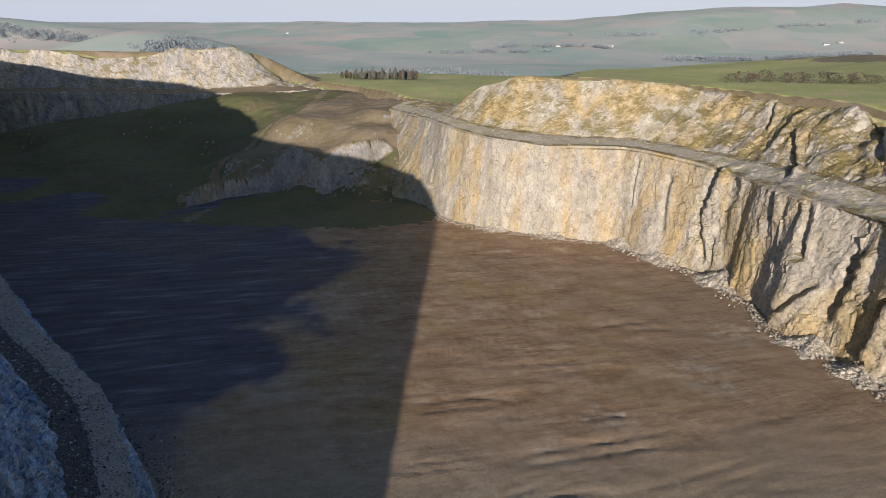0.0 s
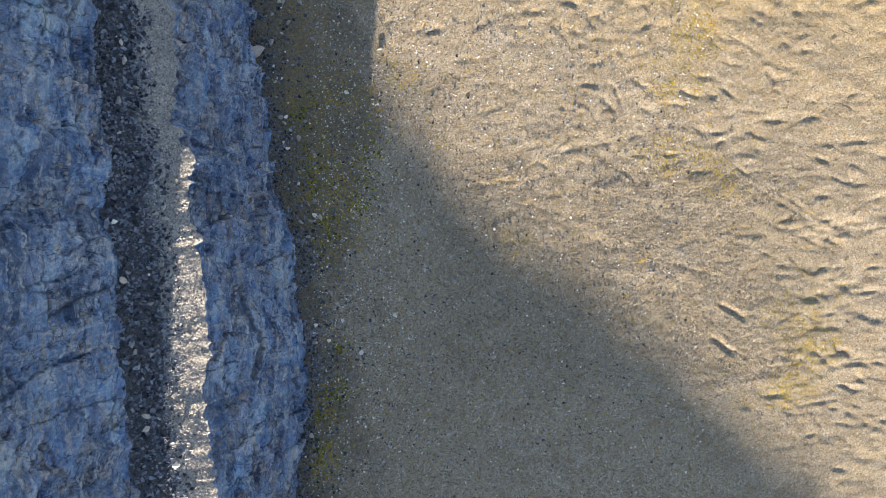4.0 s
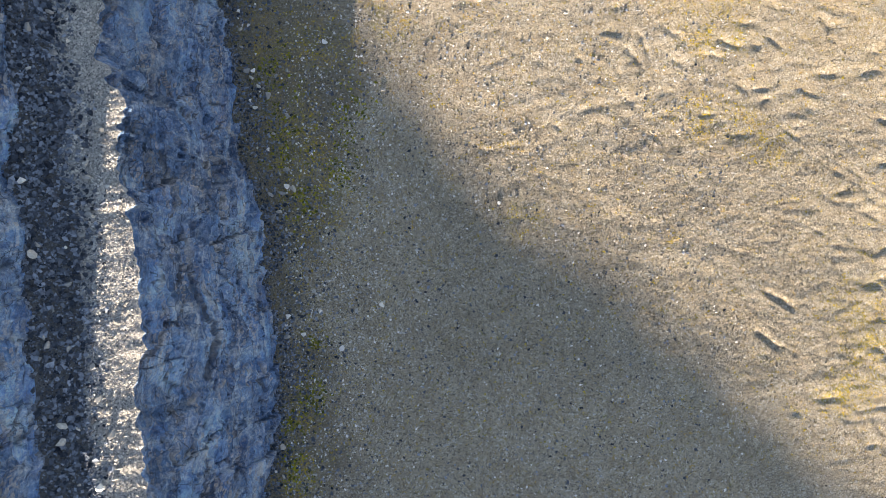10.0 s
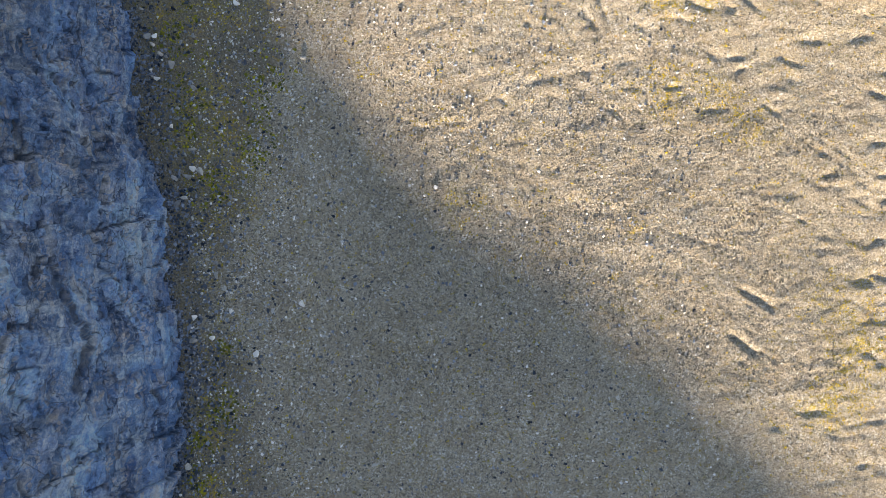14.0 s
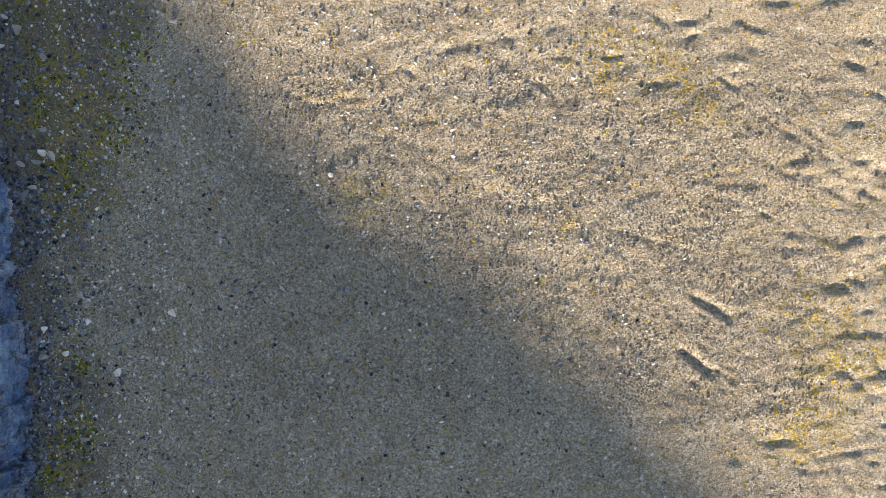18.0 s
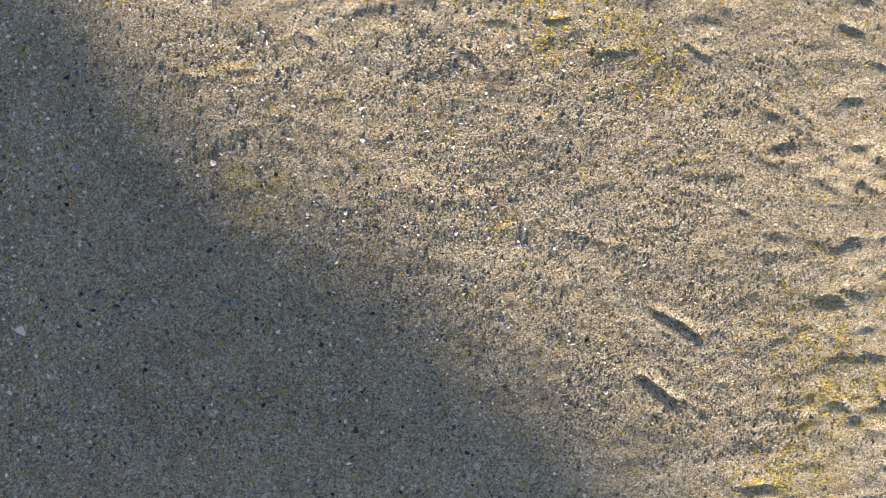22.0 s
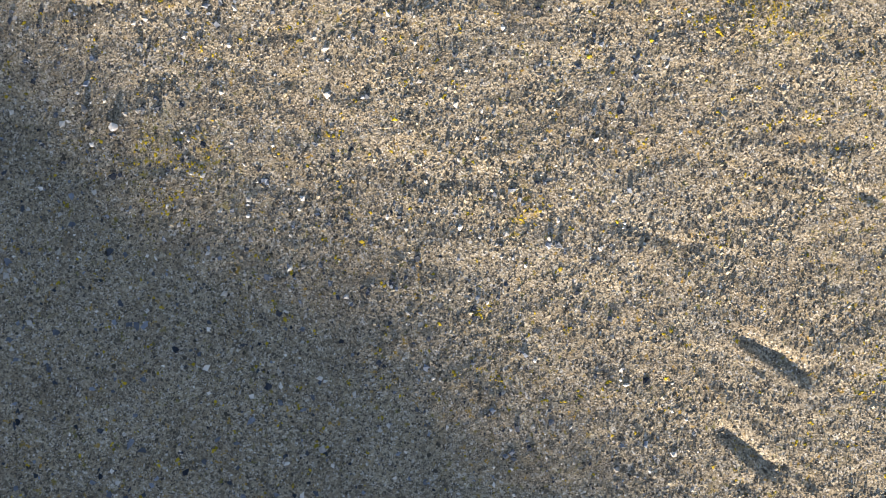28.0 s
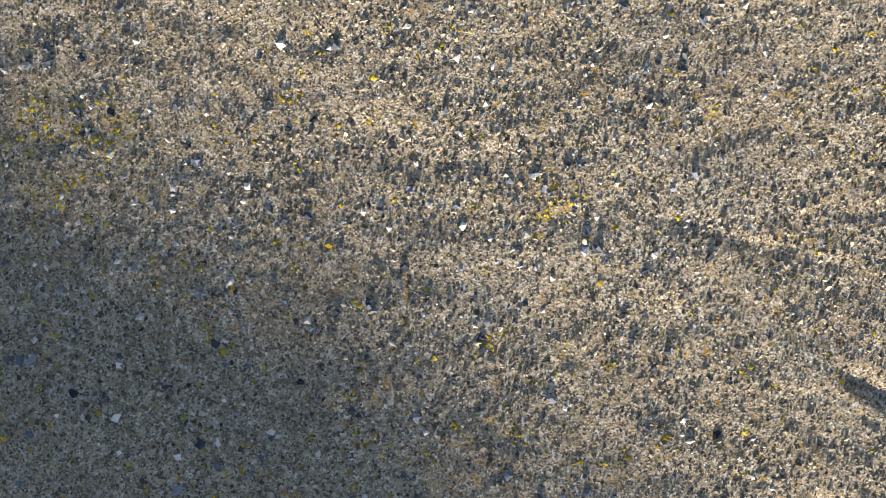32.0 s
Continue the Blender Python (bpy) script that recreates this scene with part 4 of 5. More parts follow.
RUTS_NORTH = [
    (37.2, 25.7, 43.6, 23.2, 0.25, 0.5), (37.8, 17.7, 42.1, 17.4, 0.3, 0.5), (42.8, 17.8, 46.4, 18.2, 0.3, 0.5), (30.3, 17.0, 32.1, 15.4, 0.3, 0.5),
    (33.6, 18.3, 36.4, 18.8, 0.25, 0.5), (0.7, 24.9, 5.0, 24.7, 0.25, 0.5), (3.6, 18.2, 7.2, 18.9, 0.25, 0.45), (5.0, 32.7, 10.7, 32.0, 0.25, 0.5),
    (-5.1, 28.2, 0.0, 28.3, 0.2, 0.4), (31.6, 33.5, 37.3, 34.1, 0.25, 0.5), (39.5, 32.6, 40.9, 31.5, 0.3, 0.5), (30.0, 23.1, 33.6, 22.8, 0.25, 0.5),
    (15.0, 36.4, 17.9, 35.0, 0.25, 0.5), (45.6, 14.9, 54.9, 15.7, 0.2, 0.5), (0.8, 9.2, 7.9, 9.6, 0.12, 0.4), (22.2, 27.7, 25.8, 29.9, 0.2, 0.5)]
# long wheel tracks farther out
TRACKS = [
    (-11, 154, 15.4, 160, 0.3, 0.7), (-11, 150, 15, 156, 0.3, 0.7), (13.7, 132.8, 54, 143.7, 0.35, 0.8), (14, 129, 55, 139.5, 0.35, 0.8), (54.3, 95, 82.6, 100, 0.35, 0.8),
    (54, 91.5, 83, 96.5, 0.35, 0.8), (20, 84, 56, 96, 0.3, 0.8), (0, 118, 40, 121, 0.25, 0.8), (10, 175, 60, 182, 0.3, 0.9), (30, 196, 80, 215, 0.3, 0.9), (-70, 190, -20, 205, 0.3, 1.0)]
# where moss and pale scraped patches lie: x, y, radius
MOSS = [
    (27, 13.4, 2.8), (33, 11.2, 2.8), (43, -6.5, 3.2), (45, -10, 3), (42, -15, 3), (28, 22, 3), (31, 28, 3), (-14.6, -23.4, 3.4), (-15.5, 10, 5), (-13, -16, 3), (-12, 4, 4),
    (-14, 20, 5), (0.9, 75, 5), (20, 85, 8), (60, 78, 9), (31, 33, 4), (8, 2.4, 2.2), (24.5, 0.3, 1.4), (-6, 24, 4), (40, 45, 7), (12, 62, 6), (-2, 203, 9), (9, 236, 13), (28, 232, 16), (40, 210, 10), (62, 232, 12), (30, 312, 14), (-30, 175, 16), (-15, 150, 12)]
PALE = [
    (7.6, 27, 3.5), (16, 25, 4), (11.5, 13, 3.2), (8, -6.5, 2), (8, -23, 3), (13.5, -25, 3), (6, 58, 5), (10, 44, 5), (9, 118, 8), (22, 135, 9), (38, 150, 8), (10, 96, 6), (-60, 215, 14),
    (-70, 180, 10), (-40, 235, 12), (70, 170, 14), (90, 200, 14)]


def floor():
    xs, ys = spaced(-1, 44, 0.19, -330, 128, 1.02, 3.2), spaced(-15, 13, 0.19, -110, 420, 1.0082, 3.2)
    X, Y = np.meshgrid(xs, ys)
    x, y = X.ravel(), Y.ravel()
    p = np.stack([x, y, 0 * x], 1)
    slant = np.stack([0.87 * x + 0.5 * y, 0.87 * y - 0.5 * x, 0 * x], 1)
    rough = smooth(3, 12, x - 0.2 * y + 4) * smooth(120, 60, y)
    Z = (0.1 * fbm(p * 0.12, 3, 60) + 0.018 * fbm(p * (0.8, 1.6, 1), 3, 61) + 0.022 * fbm(p * (0.5, 1.0, 1), 5, 62, 0.65) * (0.4 + rough)
         + 0.14 * fbm(p * (0.06, 0.16, 1), 4, 63) * smooth(60, 130, y)
         + 0.03 * (0.3 + rough) * fbm(slant * (0.2, 0.34, 1), 3, 64) * smooth(90, 60, y)
         + (0.008 + 0.016 * rough) * fbm(slant * (0.8, 1.2, 1), 4, 65, 0.7) * smooth(80, 50, y)).reshape(X.shape)
    ragged = (0.3 * vnoise(p * 0.8, 66) + 0.16 * vnoise(p * 2.6, 67)).reshape(X.shape)

    def rut(ax, ay, bx, by, depth, half, bow=0.0, taper=0.3, lip=1.0, torn=1.0):
        m = 4 * half
        i0, i1 = np.searchsorted(xs, (min(ax, bx) - m, max(ax, bx) + m))
        j0, j1 = np.searchsorted(ys, (min(ay, by) - m, max(ay, by) + m))
        if i1 <= i0 or j1 <= j0:
            return
        sx, sy = X[j0:j1, i0:i1] - ax, Y[j0:j1, i0:i1] - ay
        n = math.hypot(bx - ax, by - ay) + 1e-6
        ex, ey = (bx - ax) / n, (by - ay) / n
        t, s = (sx * ex + sy * ey) / n, -sx * ey + sy * ex
        s = s + bow * (4 * t * (1 - t)) + ragged[j0:j1, i0:i1] * min(1.0, half * 1.6) * torn
        along = smooth(-0.1, taper, t) * smooth(1.1, 1 - taper, t)
        Z[j0:j1, i0:i1] += along * depth * 0.7 * (0.5 * lip * np.exp(-((s + 1.3 * half) / half) ** 2) - np.exp(-((s - 0.1 * half) / np.where(s > 0.1 * half, 1.7 * half, 0.8 * half)) ** 2) + 0.2 * lip * np.exp(-((s - 2.4 * half) / half) ** 2))

    for ax, ay, bx, by, depth, half in RUTS_SOUTH[:2]:
        rut(ax, ay, bx, by, depth, half, 0.0, 0.2, 0.15, 0.4)
    for ax, ay, bx, by, depth, half in TRACKS:
        rut(ax, ay, bx, by, depth * (0.55 if ay < 110 else 1.2), half * (1 if ay < 110 else 1.5))
    for ax, ay, bx, by, depth, half in RUTS_SOUTH[2:] + RUTS_MIDDLE + RUTS_NORTH:
        rut(ax, ay, bx, by, depth * 0.5, half * 0.7, 0.15, 0.45, 0.4)
    rng = random.Random(5)
    # short gouges of buckets and tracks, each with one steep side
    for k in range(1900):
        ax, ay = rng.uniform(-8, 95), rng.uniform(-34, 112)
        calm = -14 < ay < 11 and ax < 41
        if ay < 22 - 0.9 * (ax + 8) + 6 or calm:
            continue
        turn = 0.45 * math.sin(ax * 0.11 + ay * 0.07) + rng.gauss(0, 0.5)
        n, big = rng.uniform(0.9, 3.2), rng.random() ** 2
        rut(ax, ay, ax + n * math.cos(turn), ay + n * math.sin(turn), (0.05 + 0.15 * big) * (1 + 0.35 * (ay > 40)), rng.uniform(0.16, 0.3) * (1 + 0.5 * (ay > 40)), rng.uniform(-0.3, 0.3), 0.35, 0.25)
    # longer scraped curves
    for k in range(1500):
        ax, ay = rng.uniform(-8, 95), rng.uniform(-34, 112)
        calm = -14 < ay < 11 and ax < 41
        if ay < 22 - 0.9 * (ax + 8) + 6 or calm or (ay < 22 and rng.random() < 0.5):
            continue
        turn = 0.5 * math.sin(ax * 0.11 + ay * 0.07) + (0.35 if ax > 34 else -0.1) * math.sin(ay * 0.09 + 1) + rng.gauss(0, 0.6)
        n = rng.uniform(3, 8)
        rut(ax, ay, ax + n * math.cos(turn), ay + n * math.sin(turn), (0.02 + 0.06 * rng.random() ** 2) * (1 + 0.35 * (ay > 40)), rng.uniform(0.2, 0.4) * (1 + 0.5 * (ay > 40)), rng.uniform(-0.9, 0.9), 0.45)
    # the churned ground farther out
    for k in range(800):
        ax, ay = rng.uniform(-12, 95), rng.uniform(26, 116)
        if ay > 70 + 0.35 * ax + 12 * math.sin(ax * 0.1):
            continue
        turn = 0.1 + 0.4 * math.sin(ax * 0.08 + ay * 0.05) + rng.gauss(0, 0.45)
        n, far_out = rng.uniform(2, 7), (ay - 26) / 90
        rut(ax, ay, ax + n * math.cos(turn), ay + n * math.sin(turn), rng.uniform(0.04, 0.1) * (1 + far_out), rng.uniform(0.25, 0.4) * (1 + 0.8 * far_out), rng.uniform(-0.6, 0.6), 0.4, 0.5)
    for k in range(190):
        ax, ay, n = rng.uniform(39, 64), rng.uniform(-26, 6), rng.uniform(2, 6)
        turn = 0.1 + 0.35 * math.sin(ax * 0.13 + ay * 0.1) + rng.gauss(0, 0.3)
        rut(ax, ay, ax + n * math.cos(turn), ay + n * math.sin(turn), rng.uniform(0.03, 0.11), rng.uniform(0.22, 0.4), rng.uniform(-0.6, 0.6), 0.45)
    for k in range(90):
        ax, ay, n = rng.uniform(-6, 60), rng.uniform(-25, 60), rng.uniform(5, 16)
        if ay < 20 - 0.9 * (ax + 8):
            continue
        turn = math.atan2(ay - 10, ax - 8) * 0.35 + rng.gauss(0, 0.3)
        for side in (0.0, 0.55):
            rut(ax, ay + side, ax + n * math.cos(turn), ay + side + n * math.sin(turn), rng.uniform(0.02, 0.05), 0.18, rng.uniform(-1.2, 1.2), 0.4)
    for k in range(110):
        ax, ay, n = rng.uniform(-60, 95), rng.uniform(95, 300), rng.uniform(15, 50)
        turn = rng.gauss(0.2, 0.12)
        for side in (0.0, 2.6):
            rut(ax, ay + side, ax + n * math.cos(turn), ay + side + n * math.sin(turn), rng.uniform(0.12, 0.3), 0.7, rng.uniform(-1.5, 1.5))
    z = Z.ravel()
    me = mesh_from("floor", np.stack([x, y, z], 1), grid_faces(len(ys), len(xs)), FLOOR)

    def spots(table, wobble):
        q = p + wobble * np.stack([vnoise(p * 0.35, 70), vnoise(p * 0.35, 71), 0 * x], 1)
        out = np.zeros(len(x))
        for sx, sy, r in table:
            out = np.maximum(out, smooth(r, 0.3 * r, np.hypot(q[:, 0] - sx, q[:, 1] - sy)))
        return out

    n1 = fbm(p * 0.05, 3, 80)
    values = {
        "moss": np.clip(spots(MOSS, 3.0) * 0.9 + 0.28 * smooth(-10, -15, x) * smooth(60, 30, y) + 0.35 * smooth(25, 60, y + 6 * n1) * smooth(130, 80, y + 12 * n1)
                        + 0.5 * smooth(0.25, 0.6, fbm(p * 0.02, 3, 81)) * smooth(110, 150, y), 0, 1),
        "pale": np.clip(spots(PALE, 4.0), 0, 1) * np.clip(0.35 + 1.1 * fbm(p * (0.35, 0.9, 1), 4, 82, 0.6), 0, 1) * np.interp(y, [60, 100], [0.9, 0.55]) + 0.35 * smooth(-22, -50, x) * smooth(90, 130, y) * smooth(0.12, 0.6, fbm(p * (0.025, 0.1, 1), 5, 85, 0.6)),
        "damp": smooth(70, 118, y + 14 * n1 - 0.15 * x),
        # first term: stony east; second: follows the shaded zone to tint it
        "grit_shade_tint": 0.5 * smooth(40, 75, x + 10 * n1) * smooth(95, 125, y) * smooth(300, 220, y) + 0.8 * smooth(20, -8, x + 8 * n1 + 0.5 * y) * (0.6 + 0.4 * fbm(p * 0.04, 3, 83)) * smooth(150, 90, y) + 0.4 * smooth(-0.1, 0.5, fbm(p * 0.018, 3, 84)) * smooth(-20, -60, x),
        "straw": 0.75 * smooth(16, 48, y + 8 * n1 + 0.25 * (x - 10)) * smooth(112, 80, y + 10 * n1) * smooth(-8, 2, x),
        "ground_tone": smooth(3.0, 0.0, (x - np.interp(y, [-34, -8, 10, 42, 80], [-16, -14.6, -14.6, -21, -36]) - 1.0) / 1.8 + 2.2 * n1 + 1.8 * fbm(slant * 0.22, 4, 86, 0.6)) * 0.75 * smooth(62, 34, y),
        "blue_west": 0.85 * smooth(1.0, -1.0, (x - np.interp(y, [110, 123, 156, 167, 182, 205, 230, 280, 300], [-66, -60, -52, -43, -41, -50, -40, -35, -60])) / 8 + 1.5 * fbm(slant * 0.09, 4, 89)) * smooth(105, 135, y),
        "near": smooth(160, 95, y) * (1 - 0.65 * smooth(20, 48, y + 8 * n1) * smooth(112, 80, y + 10 * n1))}
    for name, v in values.items():
        me.attributes.new(name, "FLOAT", "POINT").data.foreach_set("value", np.clip(v, 0, 1).astype(np.float32))
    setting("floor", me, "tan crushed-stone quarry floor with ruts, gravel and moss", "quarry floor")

    def height(px, py):
        i, j = np.clip(np.searchsorted(xs, px) - 1, 0, len(xs) - 2), np.clip(np.searchsorted(ys, py) - 1, 0, len(ys) - 2)
        u, v = (px - xs[i]) / (xs[i + 1] - xs[i]), (py - ys[j]) / (ys[j + 1] - ys[j])
        return (Z[j, i] * (1 - u) + Z[j, i + 1] * u) * (1 - v) + (Z[j + 1, i] * (1 - u) + Z[j + 1, i + 1] * u) * v
    return height


def spoil():
    """The grassed spoil slope and the worn terrace above the small inner face."""
    xs, ys = np.arange(-400, 20, 1.5), np.arange(282, 640, 1.5)
    X, Y = np.meshgrid(xs, ys)
    x, y = X.ravel(), Y.ravel()
    p = np.stack([x, y, 0 * x], 1)
    z = parts_of(spoil_height, x, y) * smooth(8, -25, x)
    z = z + (0.6 * fbm(p * 0.06, 4, 50) + 0.3 * fbm(p * 0.25, 3, 51)) * smooth(0.5, 4, z) + 0.35 * fbm(p * 0.4, 3, 53, 0.7) - 0.8
    # the short inner face, a sharp step of rubble and rock
    line = np.interp(x, [-135, -118, -95, -72, -50, -36], [352, 378, 392, 388, 396, 408]) + 3.0 * fbm(p * 0.09, 3, 52)
    inside = smooth(-150, -125, x) * smooth(-28, -40, x)
    step = (smooth(-3.5, 3.5, y - line) - smooth(-30, 30, y - line)) * inside
    z = z + 15 * step
    me = mesh_from("spoil_slope", np.stack([x, y, z], 1), grid_faces(len(ys), len(xs)), SLOPE)
    me.materials.append(TERRACE)
    me.materials.append(ROCK_TAN)
    f = grid_faces(len(ys), len(xs))
    c = (p[f[:, 0]] + p[f[:, 2]]) / 2
    steep = np.abs(z[f[:, 0]] - z[f[:, 3]]) / 1.5
    flat = (c[:, 1] - line[f[:, 0]] > 3) & (c[:, 0] > -128 + 0.25 * (c[:, 1] - 400))
    path = np.abs(c[:, 0] - np.interp(c[:, 1], [300, 345, 400, 450, 520], [-128, -122, -134, -122, -100])) < 2.6
    idx = np.where(steep > 0.8, 2, np.where(flat | path, 1, 0))
    me.polygons.foreach_set("material_index", idx.astype(np.int32))
    setting("spoil_slope", me, "dark grassed spoil slope with a worn terrace and a short rock step", "slope")


def back_bank():
    """An unseen bank added behind the start, its crest shaped to shade the floor."""
    xs = np.arange(-80, 160, 1.5)
    crest = np.interp(xs, [-80, -43, -26.5, -12.5, 1.9, 17.4, 46, 90, 160], [64, 57.9, 53.7, 52.3, 49.7, 47.3, 42.5, 34, 24])
    g = np.array([np.stack([xs, 0 * xs - 250 + dy, crest * k - 2.6 * (k == 0)], 1) for dy, k in ((-110, 0.0), (-50, 0.6), (-8, 0.98), (0, 1.0), (9, 0.93), (45, 0.4), (80, 0.0))])
    s = g.shape
    q = g.reshape(-1, 3)
    q[:, 2] += 0.5 * fbm(q * 0.12, 4, 55)
    setting("shade_bank", mesh_from("shade_bank", q, grid_faces(*s[:2]), SLOPE), "unseen grass-grown bank shaped to shade the floor", "bank")


# ---- broken stone ----
OCTA = np.array([(1, 0, 0), (-1, 0, 0), (0, 1, 0), (0, -1, 0), (0, 0, 1), (0, 0, -1)], float)
OCTA_F = np.array([(0, 2, 4), (2, 1, 4), (1, 3, 4), (3, 0, 4), (2, 0, 5), (1, 2, 5), (3, 1, 5), (0, 3, 5)])
PHI = 1.618
ICO = np.array([(-1, PHI, 0), (1, PHI, 0), (-1, -PHI, 0), (1, -PHI, 0), (0, -1, PHI), (0, 1, PHI), (0, -1, -PHI), (0, 1, -PHI), (PHI, 0, -1), (PHI, 0, 1), (-PHI, 0, -1), (-PHI, 0, 1)], float) / 1.9
ICO_F = np.array([(0, 11, 5), (0, 5, 1), (0, 1, 7), (0, 7, 10), (0, 10, 11), (1, 5, 9), (5, 11, 4), (11, 10, 2), (10, 7, 6), (7, 1, 8),
                  (3, 9, 4), (3, 4, 2), (3, 2, 6), (3, 6, 8), (3, 8, 9), (4, 9, 5), (2, 4, 11), (6, 2, 10), (8, 6, 7), (9, 8, 1)])


PENT = np.array([(math.cos(1.2566 * k), math.sin(1.2566 * k), -0.35) for k in range(5)] + [(0, 0, 0.8)])
PENT_F = np.array([(k, (k + 1) % 5, 5) for k in range(5)])
# an angular chipping: four corners on the ground, four above
CHIP = np.array([(1, 0.1, -0.4), (-0.1, 1, -0.4), (-1, -0.1, -0.4), (0.1, -1, -0.4), (0.55, 0.4, 0.6), (-0.45, 0.55, 0.7), (-0.55, -0.4, 0.5), (0.45, -0.5, 0.65)])
CHIP_F = np.array([(0, 1, 5), (0, 5, 4), (1, 2, 6), (1, 6, 5), (2, 3, 7), (2, 7, 6), (3, 0, 4), (3, 4, 7), (4, 5, 6), (4, 6, 7)])


def heap(name, places, size, mat, label, category, seed, shape=(OCTA, OCTA_F), flat=0.55):
    """Many small stones in one mesh, each turned, stretched and chipped in its own way."""
    r = np.random.RandomState(seed)
    n, (V, F) = len(places), shape
    k = len(V)
    v = V[None] * (1 + r.uniform(-0.4, 0.4, (n, k, 1))) + r.uniform(-0.16, 0.16, (n, k, 3))
    v = v * np.stack([r.uniform(0.7, 1.35, n), r.uniform(0.6, 1.1, n), r.uniform(0.7, 1.2, n) * flat], 1)[:, None, :] * size[:, None, None] * 0.5
    a, t = r.uniform(0, 2 * math.pi, n)[:, None], r.uniform(-0.6, 0.6, n)[:, None]
    x, y, z = v[..., 0], v[..., 1], v[..., 2]
    x, z = x * np.cos(t) + z * np.sin(t), -x * np.sin(t) + z * np.cos(t)
    v = np.stack([x * np.cos(a) - y * np.sin(a), x * np.sin(a) + y * np.cos(a), z], 2) + places[:, None, :]
    v[..., 2] += (0.15 if k > 8 else 0.04) * size[:, None]
    f = F[None] + (np.arange(n) * k)[:, None, None]
    ob = new(name, mesh_from(name, v.reshape(-1, 3), f.reshape(-1, 3), mat, False))
    return tagged(ob, label, category, kind="stuff")


def boulder_mesh(name, seed, mat):
    """A quarried block: an angular lump with broken faces and dulled edges."""
    r = random.Random(seed)
    bm = bmesh.new()
    bmesh.ops.create_icosphere(bm, subdivisions=2, radius=0.5)
    cuts = [(Vector((r.gauss(0, 1), r.gauss(0, 1), r.gauss(0, 0.8))).normalized(), r.uniform(0.17, 0.34)) for _ in range(12)]
    for v in bm.verts:
        for n, d in cuts:
            over = v.co.dot(n) - d
            if over > 0:
                v.co -= n * over
        v.co *= 1.25 * (1 + 0.05 * noise.noise(v.co * 5 + Vector((seed, 0, 0))))
    me = bpy.data.meshes.new(name)
    bm.to_mesh(me)
    bm.free()
    me.materials.append(mat)
    return me


floor_z = floor()
land()
spoil()
back_bank()
west, west_rows = left_face()
east, east_rows = right_face()
north, north_rows = far_face()

R = np.random.RandomState(11)


def on_sheet(g, r0, r1, n, c0, c1, power=1.0):
    """Points on a face's rows r0 to r1, denser near r1 for powers over one."""
    v = r0 + (r1 - r0) * (1 - R.uniform(0, 1, n) ** power)
    u = R.uniform(c0, c1, n)
    i, j = np.floor(v).astype(int), np.floor(u).astype(int)
    a, c = (v - i)[:, None], (u - j)[:, None]
    return (g[i, j] * (1 - c) + g[i, j + 1] * c) * (1 - a) + (g[i + 1, j] * (1 - c) + g[i + 1, j + 1] * c) * a


def on_floor(x, y):
    return np.stack([x, y, floor_z(x, y)], 1)


def sizes(n, lo, hi, power=3.0):
    return lo + (hi - lo) * R.uniform(0, 1, n) ** power


n = 84000
gx, gy = R.uniform(-4, 47, n), R.uniform(-17, 16, n)
k = R.uniform(0, 1, n) < smooth(-4, 2, gx) * smooth(47, 41, gx) * smooth(-17, -11, gy) * smooth(16, 9, gy)
heap("gravel", on_floor(gx[k], gy[k]), sizes(int(k.sum()), 0.06, 0.16, 2.5), GRAVEL, "loose grey and tan crushed limestone gravel", "gravel", 21, (CHIP, CHIP_F), 0.48)
n = 14000
gx, gy = R.uniform(0, 43, n), R.uniform(-14, 12, n)
k = vnoise(np.stack([gx * 0.4, gy * 0.5, 0 * gx], 1), 87) + 0.6 * vnoise(np.stack([gx * 1.3, gy * 1.3, 0 * gx], 1), 88) > 0.15
heap("gravel", on_floor(gx[k], gy[k]), sizes(int(k.sum()), 0.12, 0.26, 2.5), GRAVEL, "coarser broken limestone in loose drifts", "gravel", 38, (CHIP, CHIP_F), 0.62)
n = 26000
gx, gy = R.uniform(-17, 50, n), R.uniform(-32, 45, n)
heap("gravel", on_floor(gx, gy), sizes(n, 0.08, 0.26, 3.5), GRAVEL, "scattered grey limestone chippings on the floor", "gravel", 22, (CHIP, CHIP_F), 0.38)
n = 7600
wx = np.concatenate([R.uniform(-16, 32, n // 2), -16 + np.abs(R.normal(0, 7, n - n // 2))])
heap("white_chips", on_floor(wx, R.uniform(-30, 50, n)), sizes(n, 0.09, 0.34, 3), PALE_CHIPS, "bleached white limestone chips scattered on the floor", "gravel", 29)
n = 5200
heap("dark_stones", on_floor(-14 + 44 * R.uniform(0, 1, n) ** 1.5, R.uniform(-32, 32, n)), sizes(n, 0.12, 0.4, 3), SHADE_BLUE_RUBBLE, "dark stones scattered on the shaded floor, shade blue in their colour", "gravel", 41, (CHIP, CHIP_F), 0.7)
n = 5200
gx = -16.2 + np.abs(R.normal(0, 1, n)) * np.where(R.uniform(0, 1, n) < 0.5, 1.6, 5.0)
gy = R.uniform(-34, 42, n)
gx = gx - np.interp(gy, [-34, -8, 10, 42], [1.2, 0.0, 3.5, 10])
heap("gravel", on_floor(gx, gy), sizes(n, 0.1, 0.5, 4), SHADE_BLUE_RUBBLE, "fallen limestone rubble along the foot of the face", "rubble", 23, (CHIP, CHIP_F), 0.8)
n = 4200
wy = R.triangular(30, 45, 150, n)
wx = np.interp(wy, [30, 36, 86, 123, 153], [-22, -24, -40, -59, -84]) + np.abs(R.normal(0, 10, n))
